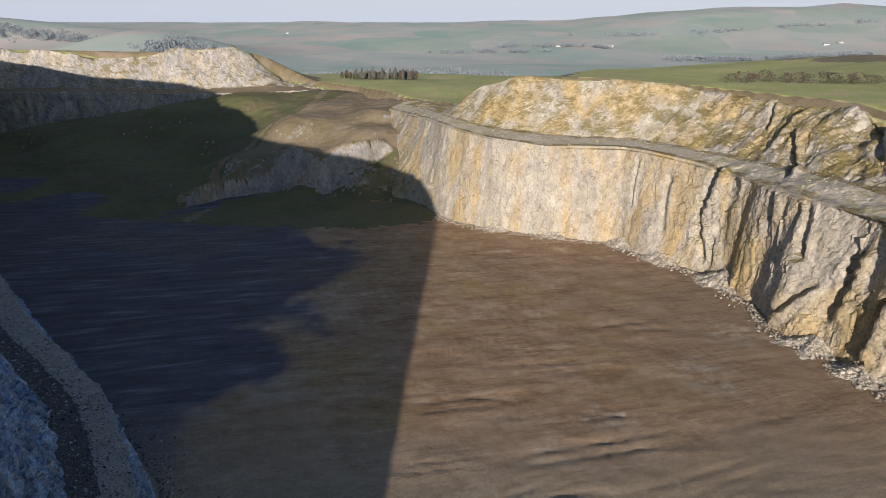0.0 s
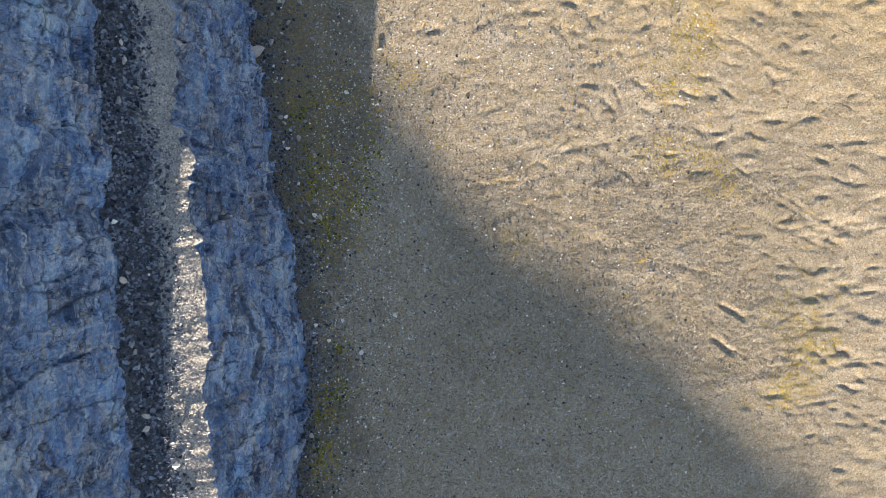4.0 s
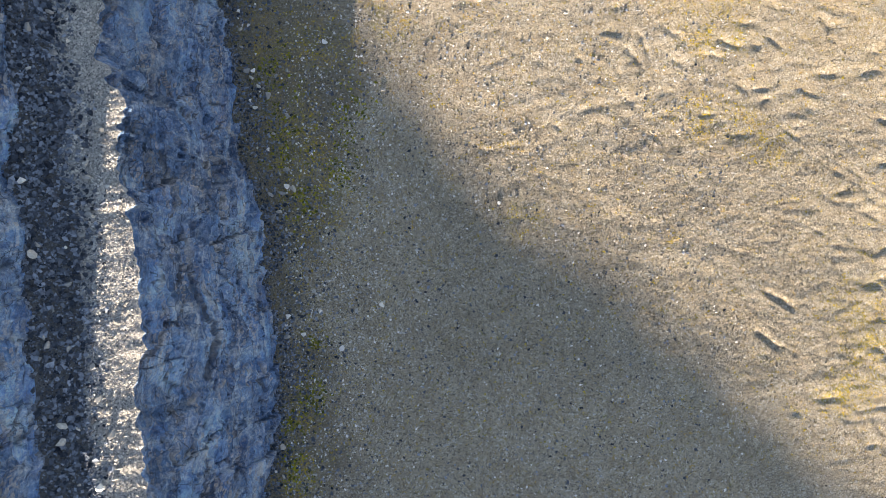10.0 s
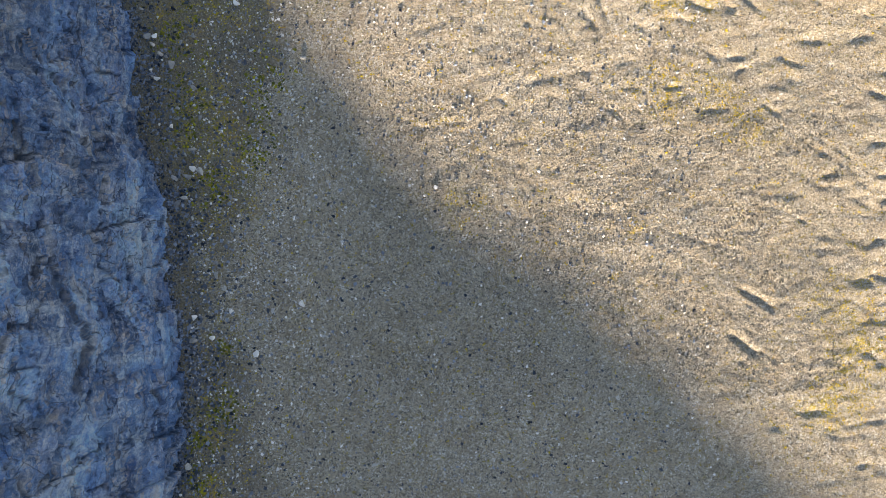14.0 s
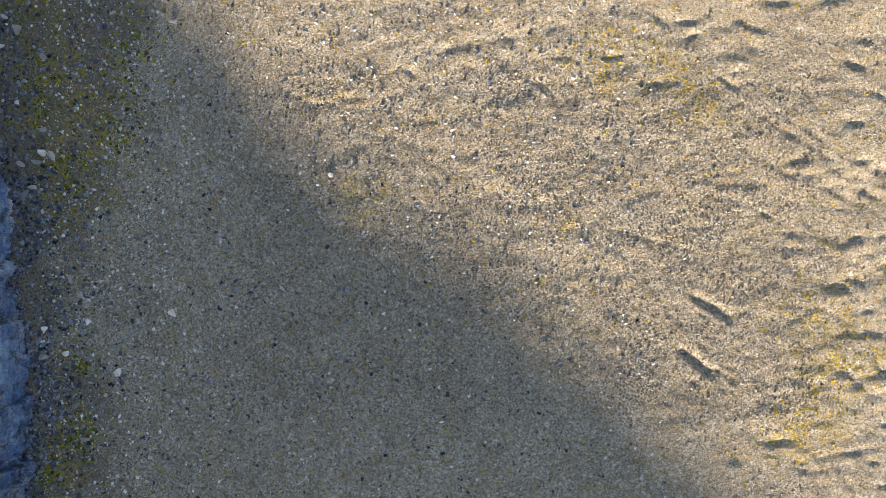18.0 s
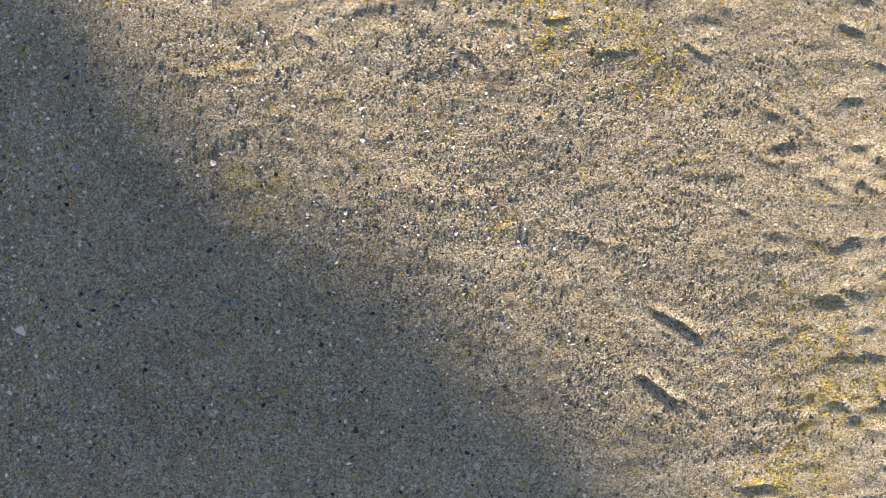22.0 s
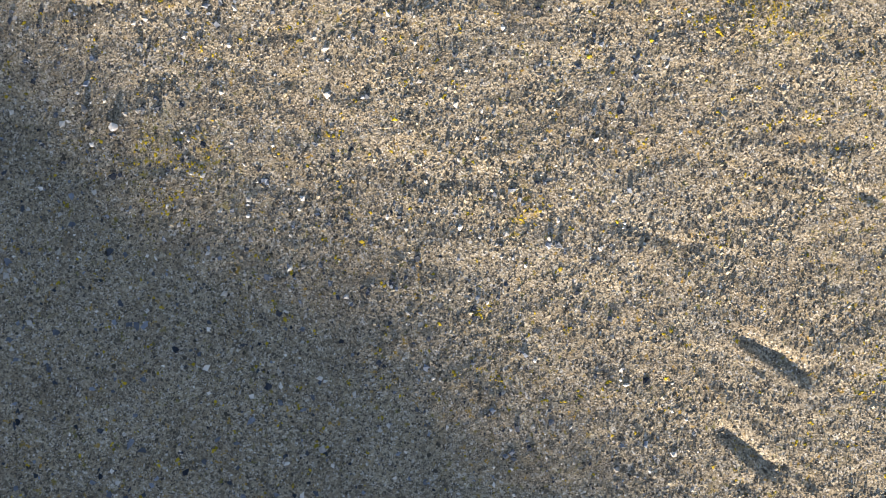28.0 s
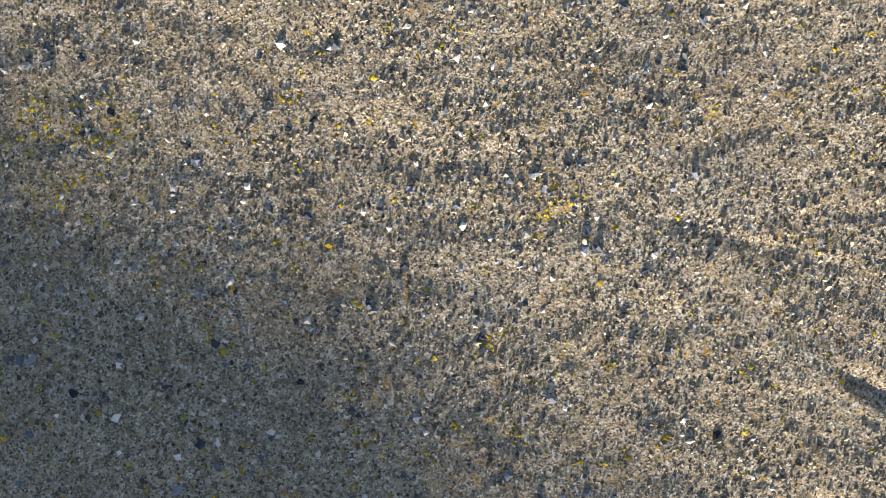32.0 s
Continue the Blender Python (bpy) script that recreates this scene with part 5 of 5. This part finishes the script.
heap("white_chips", on_floor(wx, wy), sizes(n, 0.12, 0.5, 4), PALE_CHIPS, "pale stones scattered in front of the far part of the face", "gravel", 39, (CHIP, CHIP_F), 0.7)
n = 9000
wy = R.triangular(26, 50, 160, n)
wx = np.interp(wy, [26, 36, 86, 123, 153], [-21, -24, -40, -59, -84]) + np.abs(R.normal(0, 1, n)) * np.where(R.uniform(0, 1, n) < 0.6, 1.6, 6.0)
heap("foot_scree", on_floor(wx, wy), sizes(n, 0.15, 0.7, 4), SHADE_BLUE_RUBBLE, "dark scree along the far part of the face", "scree", 40, (CHIP, CHIP_F), 0.7)
cols = west.shape[1]
n = 9000
k = on_sheet(west, 5, 7, n, 40, int(cols * 0.7))
k[:, 0] += np.abs(R.normal(0, 0.9, n)) * (0.5 + 1.5 * (vnoise(k * 0.16, 99) > 0.1)) - 0.2
k[:, 2] = floor_z(k[:, 0], k[:, 1]) + 0.02
heap("foot_scree", k, sizes(n, 0.07, 0.4, 3), SHADE_BLUE_RUBBLE, "scree lying against the foot of the shaded face, shade blue in its colour", "scree", 35, (OCTA, OCTA_F), 0.6)
e0, e1 = west_rows[0] + 1, west_rows[0] + west_rows[1] - 1
n = 12000
heap("bench_rubble", on_sheet(west, e0 + 0.28 * (e1 - e0), e1, n, 40, int(cols * 0.86), 0.9), sizes(n, 0.1, 0.55, 5), SHADE_BLUE_RUBBLE, "loose blocks and chippings lying on the quarry bench", "rubble", 24, (CHIP, CHIP_F), 0.6)
n = 22000
heap("bench_chippings", on_sheet(west, e0, e0 + 0.55 * (e1 - e0), n, 40, int(cols * 0.8), 0.9), sizes(n, 0.05, 0.22, 3), RUBBLE, "small grey chippings between the blocks of the bench", "rubble", 28, (PENT, PENT_F), 0.35)
n = 16000
heap("bench_chippings", on_sheet(west, e0, e0 + 0.5 * (e1 - e0), n, 40, int(cols * 0.8), 0.9), sizes(n, 0.08, 0.3, 3), EDGE_CHIPS, "pale limestone chippings along the edge of the bench", "rubble", 34, (CHIP, CHIP_F), 0.42)
ec = east.shape[1]
n = 6500
k = on_sheet(east, 1, 5, n, 2, ec - 3)
k[:, :2] += R.normal(0, 1, (n, 1)) * (-0.6, -0.5) * 3.0 + np.array([-2.5, -2.2])
k[:, 2] = 0.2
heap("foot_scree", k, sizes(n, 0.15, 1.3, 4), PALE_RUBBLE, "pale scree and blocks along the foot of the sunlit face", "scree", 25, (CHIP, CHIP_F), 0.8)
n = 3500
heap("bench_scree", on_sheet(east, east_rows[0] + 2, east_rows[0] + east_rows[1] - 1, n, 4, ec - 4), sizes(n, 0.2, 1.0, 5), PALE_RUBBLE, "grey blocks strewn over the upper bench", "scree", 26, (CHIP, CHIP_F), 0.8)

n = 16000
heap("bench_blocks", on_sheet(west, e0 + 0.42 * (e1 - e0), e1 + 2, n, 40, int(cols * 0.86), 1.0), sizes(n, 0.1, 0.6, 5), SHADE_BLUE_RUBBLE, "dark fallen blocks heaped at the back of the bench", "rubble", 30, (CHIP, CHIP_F), 0.9)

far_col = int(np.argmax(west[e0, :, 1] > 33))
n = 12000
heap("bench_rubble", on_sheet(west, e0, e1, n, far_col, int(cols * 0.97), 1.0), sizes(n, 0.12, 0.7, 5), RUBBLE, "blocks and chippings on the far part of the bench", "rubble", 37, (OCTA, OCTA_F), 0.55)

# cushions of moss and stunted weeds
mr = random.Random(31)
tufts = []
for sx, sy, r in MOSS[:17]:
    for k in range(int((15 if sx < 20 else 40 if r < 3.3 and sy < 20 else 34) * r)):
        a, d = mr.uniform(0, 6.28), r * mr.random() ** 0.7
        cx, cy = sx + d * math.cos(a) * 1.25, sy + d * math.sin(a)
        for j in range(mr.randint(2, 7)):
            tufts.append((cx + mr.gauss(0, 0.16), cy + mr.gauss(0, 0.12)))
for ax, ay, bx, by, depth, half in RUTS_SOUTH[2:] + RUTS_MIDDLE[:6]:
    for k in range(34):
        u = mr.random()
        tufts.append((ax + (bx - ax) * u + mr.gauss(0, 0.12), ay + (by - ay) * u + 0.25 + mr.gauss(0, 0.14)))
for k in range(1700):
    cx, cy = mr.uniform(-15, 48), mr.uniform(-22, 30)
    for j in range(mr.randint(1, 5)):
        tufts.append((cx + mr.gauss(0, 0.1), cy + mr.gauss(0, 0.08)))
for k in range(1500):
    cy = mr.uniform(-30, 40)
    cx = np.interp(cy, [-30, -8, 10, 40], [-16, -14.5, -17.5, -23]) + abs(mr.gauss(0, 2.4))
    tufts.append((cx, cy))
foot_moss = []
for sx, sy, r in [(-14.8, -23.4, 3.0), (-15.3, -19, 2.0), (-16, 10, 3.2), (-13, -16, 2.2), (-14.5, 4, 2.6), (-17, 17, 3.5), (-13.2, -10.5, 1.6), (-10, 8, 3.0), (-9, 14, 3.0)]:
    for k in range(int(150 * r)):
        foot_moss.append((sx + mr.gauss(0, 0.42 * r), sy + mr.gauss(0, 0.5 * r)))
foot_moss = np.array(foot_moss)
foot_moss = foot_moss[vnoise(np.stack([foot_moss[:, 0], foot_moss[:, 1], 0 * foot_moss[:, 0]], 1) * 1.3, 88) > -0.1]
heap("moss", on_floor(foot_moss[:, 0], foot_moss[:, 1]), sizes(len(foot_moss), 0.1, 0.4, 2), GREEN_MOSS, "dark green moss on damp ground below the shaded face", "moss", 36, (PENT, PENT_F), 0.35)
tufts = np.array(tufts)
heap("moss", on_floor(tufts[:, 0], tufts[:, 1]), sizes(len(tufts), 0.07, 0.22, 2), MOSS_TUFT, "yellow-green and orange moss cushions on the gravel", "moss", 33, (PENT, PENT_F), 0.35)


def scree_fan(x, y, out, reach, height, seed):
    """A fan of fine pale scree against the foot of the face; out: the way it spills, in degrees."""
    r = np.linspace(0, 1, 40)
    a = np.radians(np.linspace(out - 100, out + 100, 90))
    RR, A = np.meshgrid(r, a, indexing="ij")
    p = np.stack([RR * np.cos(A) * reach, RR * np.sin(A) * reach, 0 * RR], 2)
    q = p.reshape(-1, 3) + (x, y, seed)
    p[..., :2] *= (1 + 0.35 * fbm(np.stack([np.cos(A), np.sin(A), 0 * A + seed], 2).reshape(-1, 3) * 3, 3, 58)).reshape(RR.shape)[..., None]
    p[..., 2] = 0.75 * height * (1 - RR) ** 1.5 - 0.35 * RR + (0.4 * fbm(q * 0.8, 5, 57, 0.7)).reshape(RR.shape) * (1 - 0.6 * RR)
    n = 500
    at = np.stack([R.randint(2, 38, n), R.randint(4, 86, n)])
    heap("fan_stones", p[at[0], at[1]] + np.array([x, y, 0.05]), sizes(n, 0.15, 0.9, 3), PALE_RUBBLE, "broken stones lying on a fan of scree", "scree", 70 + seed, (CHIP, CHIP_F), 0.8)
    p = p + np.array([x, y, 0.05])
    tagged(new("scree_fan", mesh_from("scree_fan", p.reshape(-1, 3), grid_faces(*RR.shape), SCREE)), "fan of pale fine scree at the cliff foot", "scree", "scree fans")


for i, (x, y, out, reach, height) in enumerate([(79, 292, 240, 11, 6), (89, 271, 225, 10, 5), (104, 244, 200, 12, 7), (110, 190, 200, 11, 5), (50, 306, 265, 9, 4), (24, 316, 260, 8, 3.5), (113, 172, 195, 9, 4)]):
    scree_fan(x, y, out, reach, height, i)

# single stones and blocks that stand out
BLOCKS = [boulder_mesh("boulder", s, BLOCK) for s in range(5)]
WHITES = [boulder_mesh("stone", s + 9, WHITE_BLOCK) for s in range(3)]


def boulder(x, y, z, size, white=False, seed=0):
    r = random.Random(seed)
    ob = new("stone" if white else "boulder", (WHITES if white else BLOCKS)[seed % (3 if white else 5)])
    h = r.uniform(0.6, 0.85)
    ob.matrix_basis = Matrix.LocRotScale((x, y, z + 0.3 * size * h), Euler((r.uniform(-0.3, 0.3), r.uniform(-0.3, 0.3), r.uniform(0, 6.28))), (size * 0.9, size * r.uniform(0.55, 0.85), size * 0.8 * h))
    where = "lying on the quarry floor" if z < 5 else "lying on the quarry bench"
    kind = "bleached white limestone stone" if white else ("large grey limestone block" if size > 0.7 else "grey angular limestone block")
    return tagged(ob, f"{kind} {where}", "stone" if white else "boulder", "stones on the quarry floor" if z < 5 else "blocks on the bench")


# x, y, size on the floor; the first dozen are bleached
LOOSE = [
    (-5.89, -6.44, 0.95), (6.05, 4.13, 0.6), (-11.36, 6.31, 0.4), (-11.73, 1.39, 0.4), (-12.0, -0.75, 0.4), (9.37, 3.56, 0.24), (-6.59, -10.34, 0.5), (-7.31, -7.68, 0.4), (-9.84, -14.34, 0.5),
    (8.34, -6.33, 0.25), (-5.2, 10.05, 0.35), (-4.35, 6.82, 0.4), (-3.64, -6.01, 0.6), (4.8, 4.88, 0.55), (-12.12, -11.82, 0.4), (-4.93, -13.2, 0.5), (-5.12, -14.84, 0.5), (12.39, -15.73, 0.5),
    (-7.73, 14.75, 0.4), (-5.85, 15.7, 0.7), (0.61, -14.38, 0.3), (-12.49, -16.12, 0.9), (-8.07, -5.22, 0.5), (-7.9, 26, 0.9), (0.8, -20.9, 0.8), (25.2, -0.6, 0.35)]
for i, (x, y, s) in enumerate(LOOSE):
    boulder(x, y, float(floor_z(np.array([x]), np.array([y]))[0]), s, i < 12, i)
big_block = boulder(-23.4, 25.2, 0.0, 3.0, False, 3)
tagged(big_block, "large tan limestone block leaning against the cliff foot")
rr = random.Random(8)
for i in range(150):
    y = rr.uniform(-30, 60)
    x = np.interp(y, [-30, -8, 10, 38, 60], [-17.5, -15.8, -19, -24, -31]) + abs(rr.gauss(0.6, 2.6))
    boulder(x, y, float(floor_z(np.array([x]), np.array([y]))[0]), 0.3 + 0.7 * rr.random() ** 2, rr.random() < 0.3, i + 40)
for i, pt in enumerate(on_sheet(west, e0 + 4, e1, 170, 60, int(cols * 0.8), 0.8)):
    boulder(*pt, 0.3 + 0.7 * rr.random() ** 2.5, rr.random() < 0.08, i + 220)


# ---- trees, hedges, woods and farms beyond the quarry ----
BARK = scree_material("winter_bark", (0.06, 0.05, 0.04), (0.11, 0.09, 0.07), False)
TWIGS = scree_material("bare_twigs", (0.08, 0.068, 0.055), (0.14, 0.115, 0.085))
# pale blue-grey because distance haze is put into the colour
HAZE_TINTED_WOOD = scree_material("far_woodland_in_haze", (0.22, 0.26, 0.3), (0.25, 0.285, 0.315))
DARK_WOOD = scree_material("conifers", (0.1, 0.107, 0.105), (0.15, 0.15, 0.14))
WHITEWASH = scree_material("whitewashed_wall", (0.5, 0.5, 0.48), (0.6, 0.6, 0.58), False)
SLATE = scree_material("slate_roof", (0.2, 0.21, 0.23), (0.28, 0.29, 0.31), False)


def ground_z(x, y):
    return float(ground_height(np.array([float(x)]), np.array([float(y)]))[0])


def part(name, bm, mat, parent, label=""):
    me = bpy.data.meshes.new(name)
    bm.to_mesh(me)
    bm.free()
    me.materials.append(mat)
    ob = new(name, me)
    ob.parent = parent
    return tagged(ob, label)


def stick(bm, a, c, ra, rc, sides=6):
    """A tapered limb from a to c."""
    a, c = Vector(a), Vector(c)
    m = Matrix.Translation((a + c) / 2) @ (c - a).to_track_quat("Z", "Y").to_matrix().to_4x4()
    bmesh.ops.create_cone(bm, cap_ends=True, segments=sides, radius1=ra, radius2=rc, depth=(c - a).length, matrix=m)


def crown_mesh(name, height, width, seed, mat, count=110, low=0.25, cone=0.0):
    """Many small twiggy clumps with gaps between."""
    r = np.random.RandomState(seed)
    u = r.uniform(0, 1, count) ** 0.8
    a = r.uniform(0, 2 * math.pi, count)
    shape = np.sqrt(np.clip(np.sin(np.pi * (0.12 + 0.86 * u)), 0, 1)) * (1 - cone) + cone * (1.02 - u)
    rad = width * 0.5 * shape * r.uniform(0.25, 1.0, count) ** 0.6
    c = np.stack([rad * np.cos(a), rad * np.sin(a), height * (low + (1 - low) * u)], 1)
    s = height * r.uniform(0.05, 0.14, count)
    v = ICO[None] * (1 + r.uniform(-0.45, 0.45, (count, 12, 1))) * s[:, None, None] * np.array([1, 1, 0.9]) * 0.5 + c[:, None, :]
    return mesh_from(name, v.reshape(-1, 3), (ICO_F[None] + (np.arange(count) * 12)[:, None, None]).reshape(-1, 3), mat, False)


def tree(height, width, seed, label, group="", mat=None, cone=0.0, low=0.28):
    r = random.Random(seed)
    root = new("tree")
    bm = bmesh.new()
    lean = Vector((r.uniform(-0.06, 0.06), r.uniform(-0.06, 0.06), 1)) * height
    stick(bm, (0, 0, -0.4), lean * 0.45, height * 0.035, height * 0.02)
    stick(bm, lean * 0.45, lean * 0.88, height * 0.02, height * 0.006)
    part("trunk", bm, BARK, root)
    for k in range(4):
        bm = bmesh.new()
        a = k * 1.6 + r.uniform(-0.4, 0.4)
        h = r.uniform(0.3, 0.55)
        tip = lean * (h + 0.28) + Vector((math.cos(a), math.sin(a), 0)) * width * 0.33
        stick(bm, lean * h, tip, height * 0.014, height * 0.004, 5)
        part("limb", bm, BARK, root)
    crown = new("crown", crown_mesh("crown", height, width, seed, mat or TWIGS, 110, low, cone))
    crown.parent = root
    return tagged(root, label, "tree", group)


def bush(height, width, seed):
    root = new("bush")
    bm = bmesh.new()
    for k in range(3):
        stick(bm, (0.15 * k, 0, -0.3), (width * 0.2 * (k - 1), 0.1 * k, height * 0.6), 0.09, 0.03, 5)
    part("stems", bm, BARK, root)
    crown = new("crown", crown_mesh("crown", height, width, seed, TWIGS, 90, 0.05))
    crown.parent = root
    return tagged(root, "bare brown hawthorn bush in a field hedge", "bush", "hedge bushes")


def house(length, width, height, seed):
    root = new("farmhouse")
    r = random.Random(seed)
    bm = bmesh.new()
    bmesh.ops.create_cube(bm, size=1, matrix=Matrix.Translation((0, 0, height / 2 - 0.5)) @ Matrix.Diagonal((length, width, height + 1, 1)))
    part("wall", bm, WHITEWASH, root)
    bm = bmesh.new()
    e = 0.4
    pts = [bm.verts.new(c) for c in ((-length / 2 - e, -width / 2 - e, height), (length / 2 + e, -width / 2 - e, height), (length / 2 + e, width / 2 + e, height), (-length / 2 - e, width / 2 + e, height),
                                     (-length / 2 - e, 0, height + width * 0.42), (length / 2 + e, 0, height + width * 0.42))]
    for f in ((0, 1, 5, 4), (2, 3, 4, 5), (0, 4, 3), (1, 2, 5), (3, 2, 1, 0)):
        bm.faces.new([pts[i] for i in f])
    part("roof", bm, SLATE, root)
    bm = bmesh.new()
    bmesh.ops.create_cube(bm, size=1, matrix=Matrix.Translation((length * 0.35, 0, height + width * 0.42)) @ Matrix.Diagonal((1.2, 1.0, 2.4, 1)))
    part("chimney", bm, WHITEWASH, root)
    return tagged(root, "distant whitewashed farmhouse with a slate roof", "house", "farms in the valley")


hill_tree = tree(5.6, 5.6, 3, "lone bare hawthorn on the crest of the quarry face")
hill_tree.location = (-192, 653, ground_z(-192, 653) + 0.1)

# the plantation behind the far pasture
kinds = [tree(16, 6.5, 30, "tall dark larch in the plantation", "plantation trees", DARK_WOOD, 0.75, 0.12), tree(14, 7, 31, "bare winter tree at the plantation edge", "plantation trees", TWIGS, 0.2, 0.2),
         tree(17, 6, 32, "tall dark larch in the plantation", "plantation trees", DARK_WOOD, 0.8, 0.1)]
rr = random.Random(14)
for i in range(54):
    u = rr.random()
    x, y = -98 + 66 * u + rr.uniform(-6, 6), 705 - 18 * u + rr.uniform(-12, 22)
    ob = kinds[i % 3] if i < 3 else copy_thing(kinds[rr.randrange(3)], Matrix())
    s = rr.uniform(0.4, 0.66)
    ob.matrix_basis = Matrix.LocRotScale((x, y, ground_z(x, y)), Euler((0, 0, rr.uniform(0, 6.28))), (s, s, s))

bushes = [bush(4.2, 6.5, 50 + k) for k in range(3)]
for i in range(36):
    x = 146 + 4.2 * i + rr.uniform(-3, 3)
    y = 366 + 0.0 * (x - 190) + rr.uniform(-4, 4)
    ob = bushes[i] if i < 3 else copy_thing(bushes[i % 3], Matrix())
    s = rr.uniform(0.8, 1.5)
    ob.matrix_basis = Matrix.LocRotScale((x, y, ground_z(x, y)), Euler((0, 0, rr.uniform(0, 6.28))), (s * 1.2, s, s))


def woodland(name, places, height, label, seed, mat):
    """Far belts of trees, too small to tell apart: a ragged mass of crowns."""
    r = np.random.RandomState(seed)
    p = np.array(places, float)
    rep = np.repeat(p, 11, 0)
    z = parts_of(ground_height, rep[:, 0], rep[:, 1], 4)
    pts = np.stack([rep[:, 0] + r.normal(0, height * 0.3, len(rep)), rep[:, 1] + r.normal(0, height * 0.3, len(rep)), z + height * r.uniform(0.05, 0.7, len(rep))], 1)
    return heap(name, pts, height * r.uniform(0.12, 0.34, len(rep)), mat, label, "woodland", seed, (OCTA, OCTA_F), 0.95)


def belt(x0, y0, x1, y1, depth, count, seed, gap=0.0):
    r = random.Random(seed)
    out = []
    for k in range(count):
        u = r.random()
        if math.sin(u * 23 + seed) < gap - 1:
            continue
        out.append((x0 + (x1 - x0) * u + r.gauss(0, depth * 0.3), y0 + (y1 - y0) * u + r.gauss(0, depth)))
    return out


woodland("woodland", belt(640, 2050, 1240, 2120, 22, 260, 1) + belt(1000, 2090, 1210, 2100, 26, 160, 2), 19, "belt of bare trees across the valley, haze in its colour", 61, HAZE_TINTED_WOOD)
woodland("woodland", belt(-60, 2350, 330, 2300, 18, 150, 3, 0.6) + belt(150, 2500, 560, 2480, 24, 180, 4, 0.5), 17, "belt of bare trees across the valley, haze in its colour", 62, HAZE_TINTED_WOOD)
woodland("woodland", belt(-640, 1600, -420, 1560, 55, 520, 5), 16, "hazy wood on the flank of a rounded green hill", 63, HAZE_TINTED_WOOD)
woodland("woodland", belt(-2000, 2350, -1150, 2300, 30, 380, 6), 20, "hazy wood along a far ridge", 64, HAZE_TINTED_WOOD)
woodland("woodland", belt(-330, 1250, 60, 1350, 30, 150, 7, 0.7) + belt(-200, 1050, 120, 1000, 12, 90, 8, 0.5), 13, "scattered bare trees and hedges in the valley", 65, HAZE_TINTED_WOOD)
woodland("woodland", belt(500, 3000, 1700, 2900, 25, 220, 9, 0.7) + belt(420, 1500, 760, 1620, 8, 80, 10, 0.4), 16, "far hedges and copses in pale fields", 66, HAZE_TINTED_WOOD)

farm = house(24, 9, 6, 1)
for i, (x, y, turn, s) in enumerate([(-395, 1560, 10, 1.0), (-372, 1585, 60, 0.8), (-350, 1540, 0, 0.7), (560, 2560, 5, 1.1), (590, 2575, 20, 1.2), (388, 2480, 10, 1.0), (415, 2490, 80, 0.9), (-660, 3050, 0, 0.8), (1290, 2450, 10, 1.3), (1345, 2460, 30, 1.3)]):
    ob = farm if i == 0 else copy_thing(farm, Matrix())
    ob.matrix_basis = Matrix.LocRotScale((x, y, ground_z(x, y)), Euler((0, 0, radians(turn))), (0.65 * s, 0.65 * s, 0.65 * s))
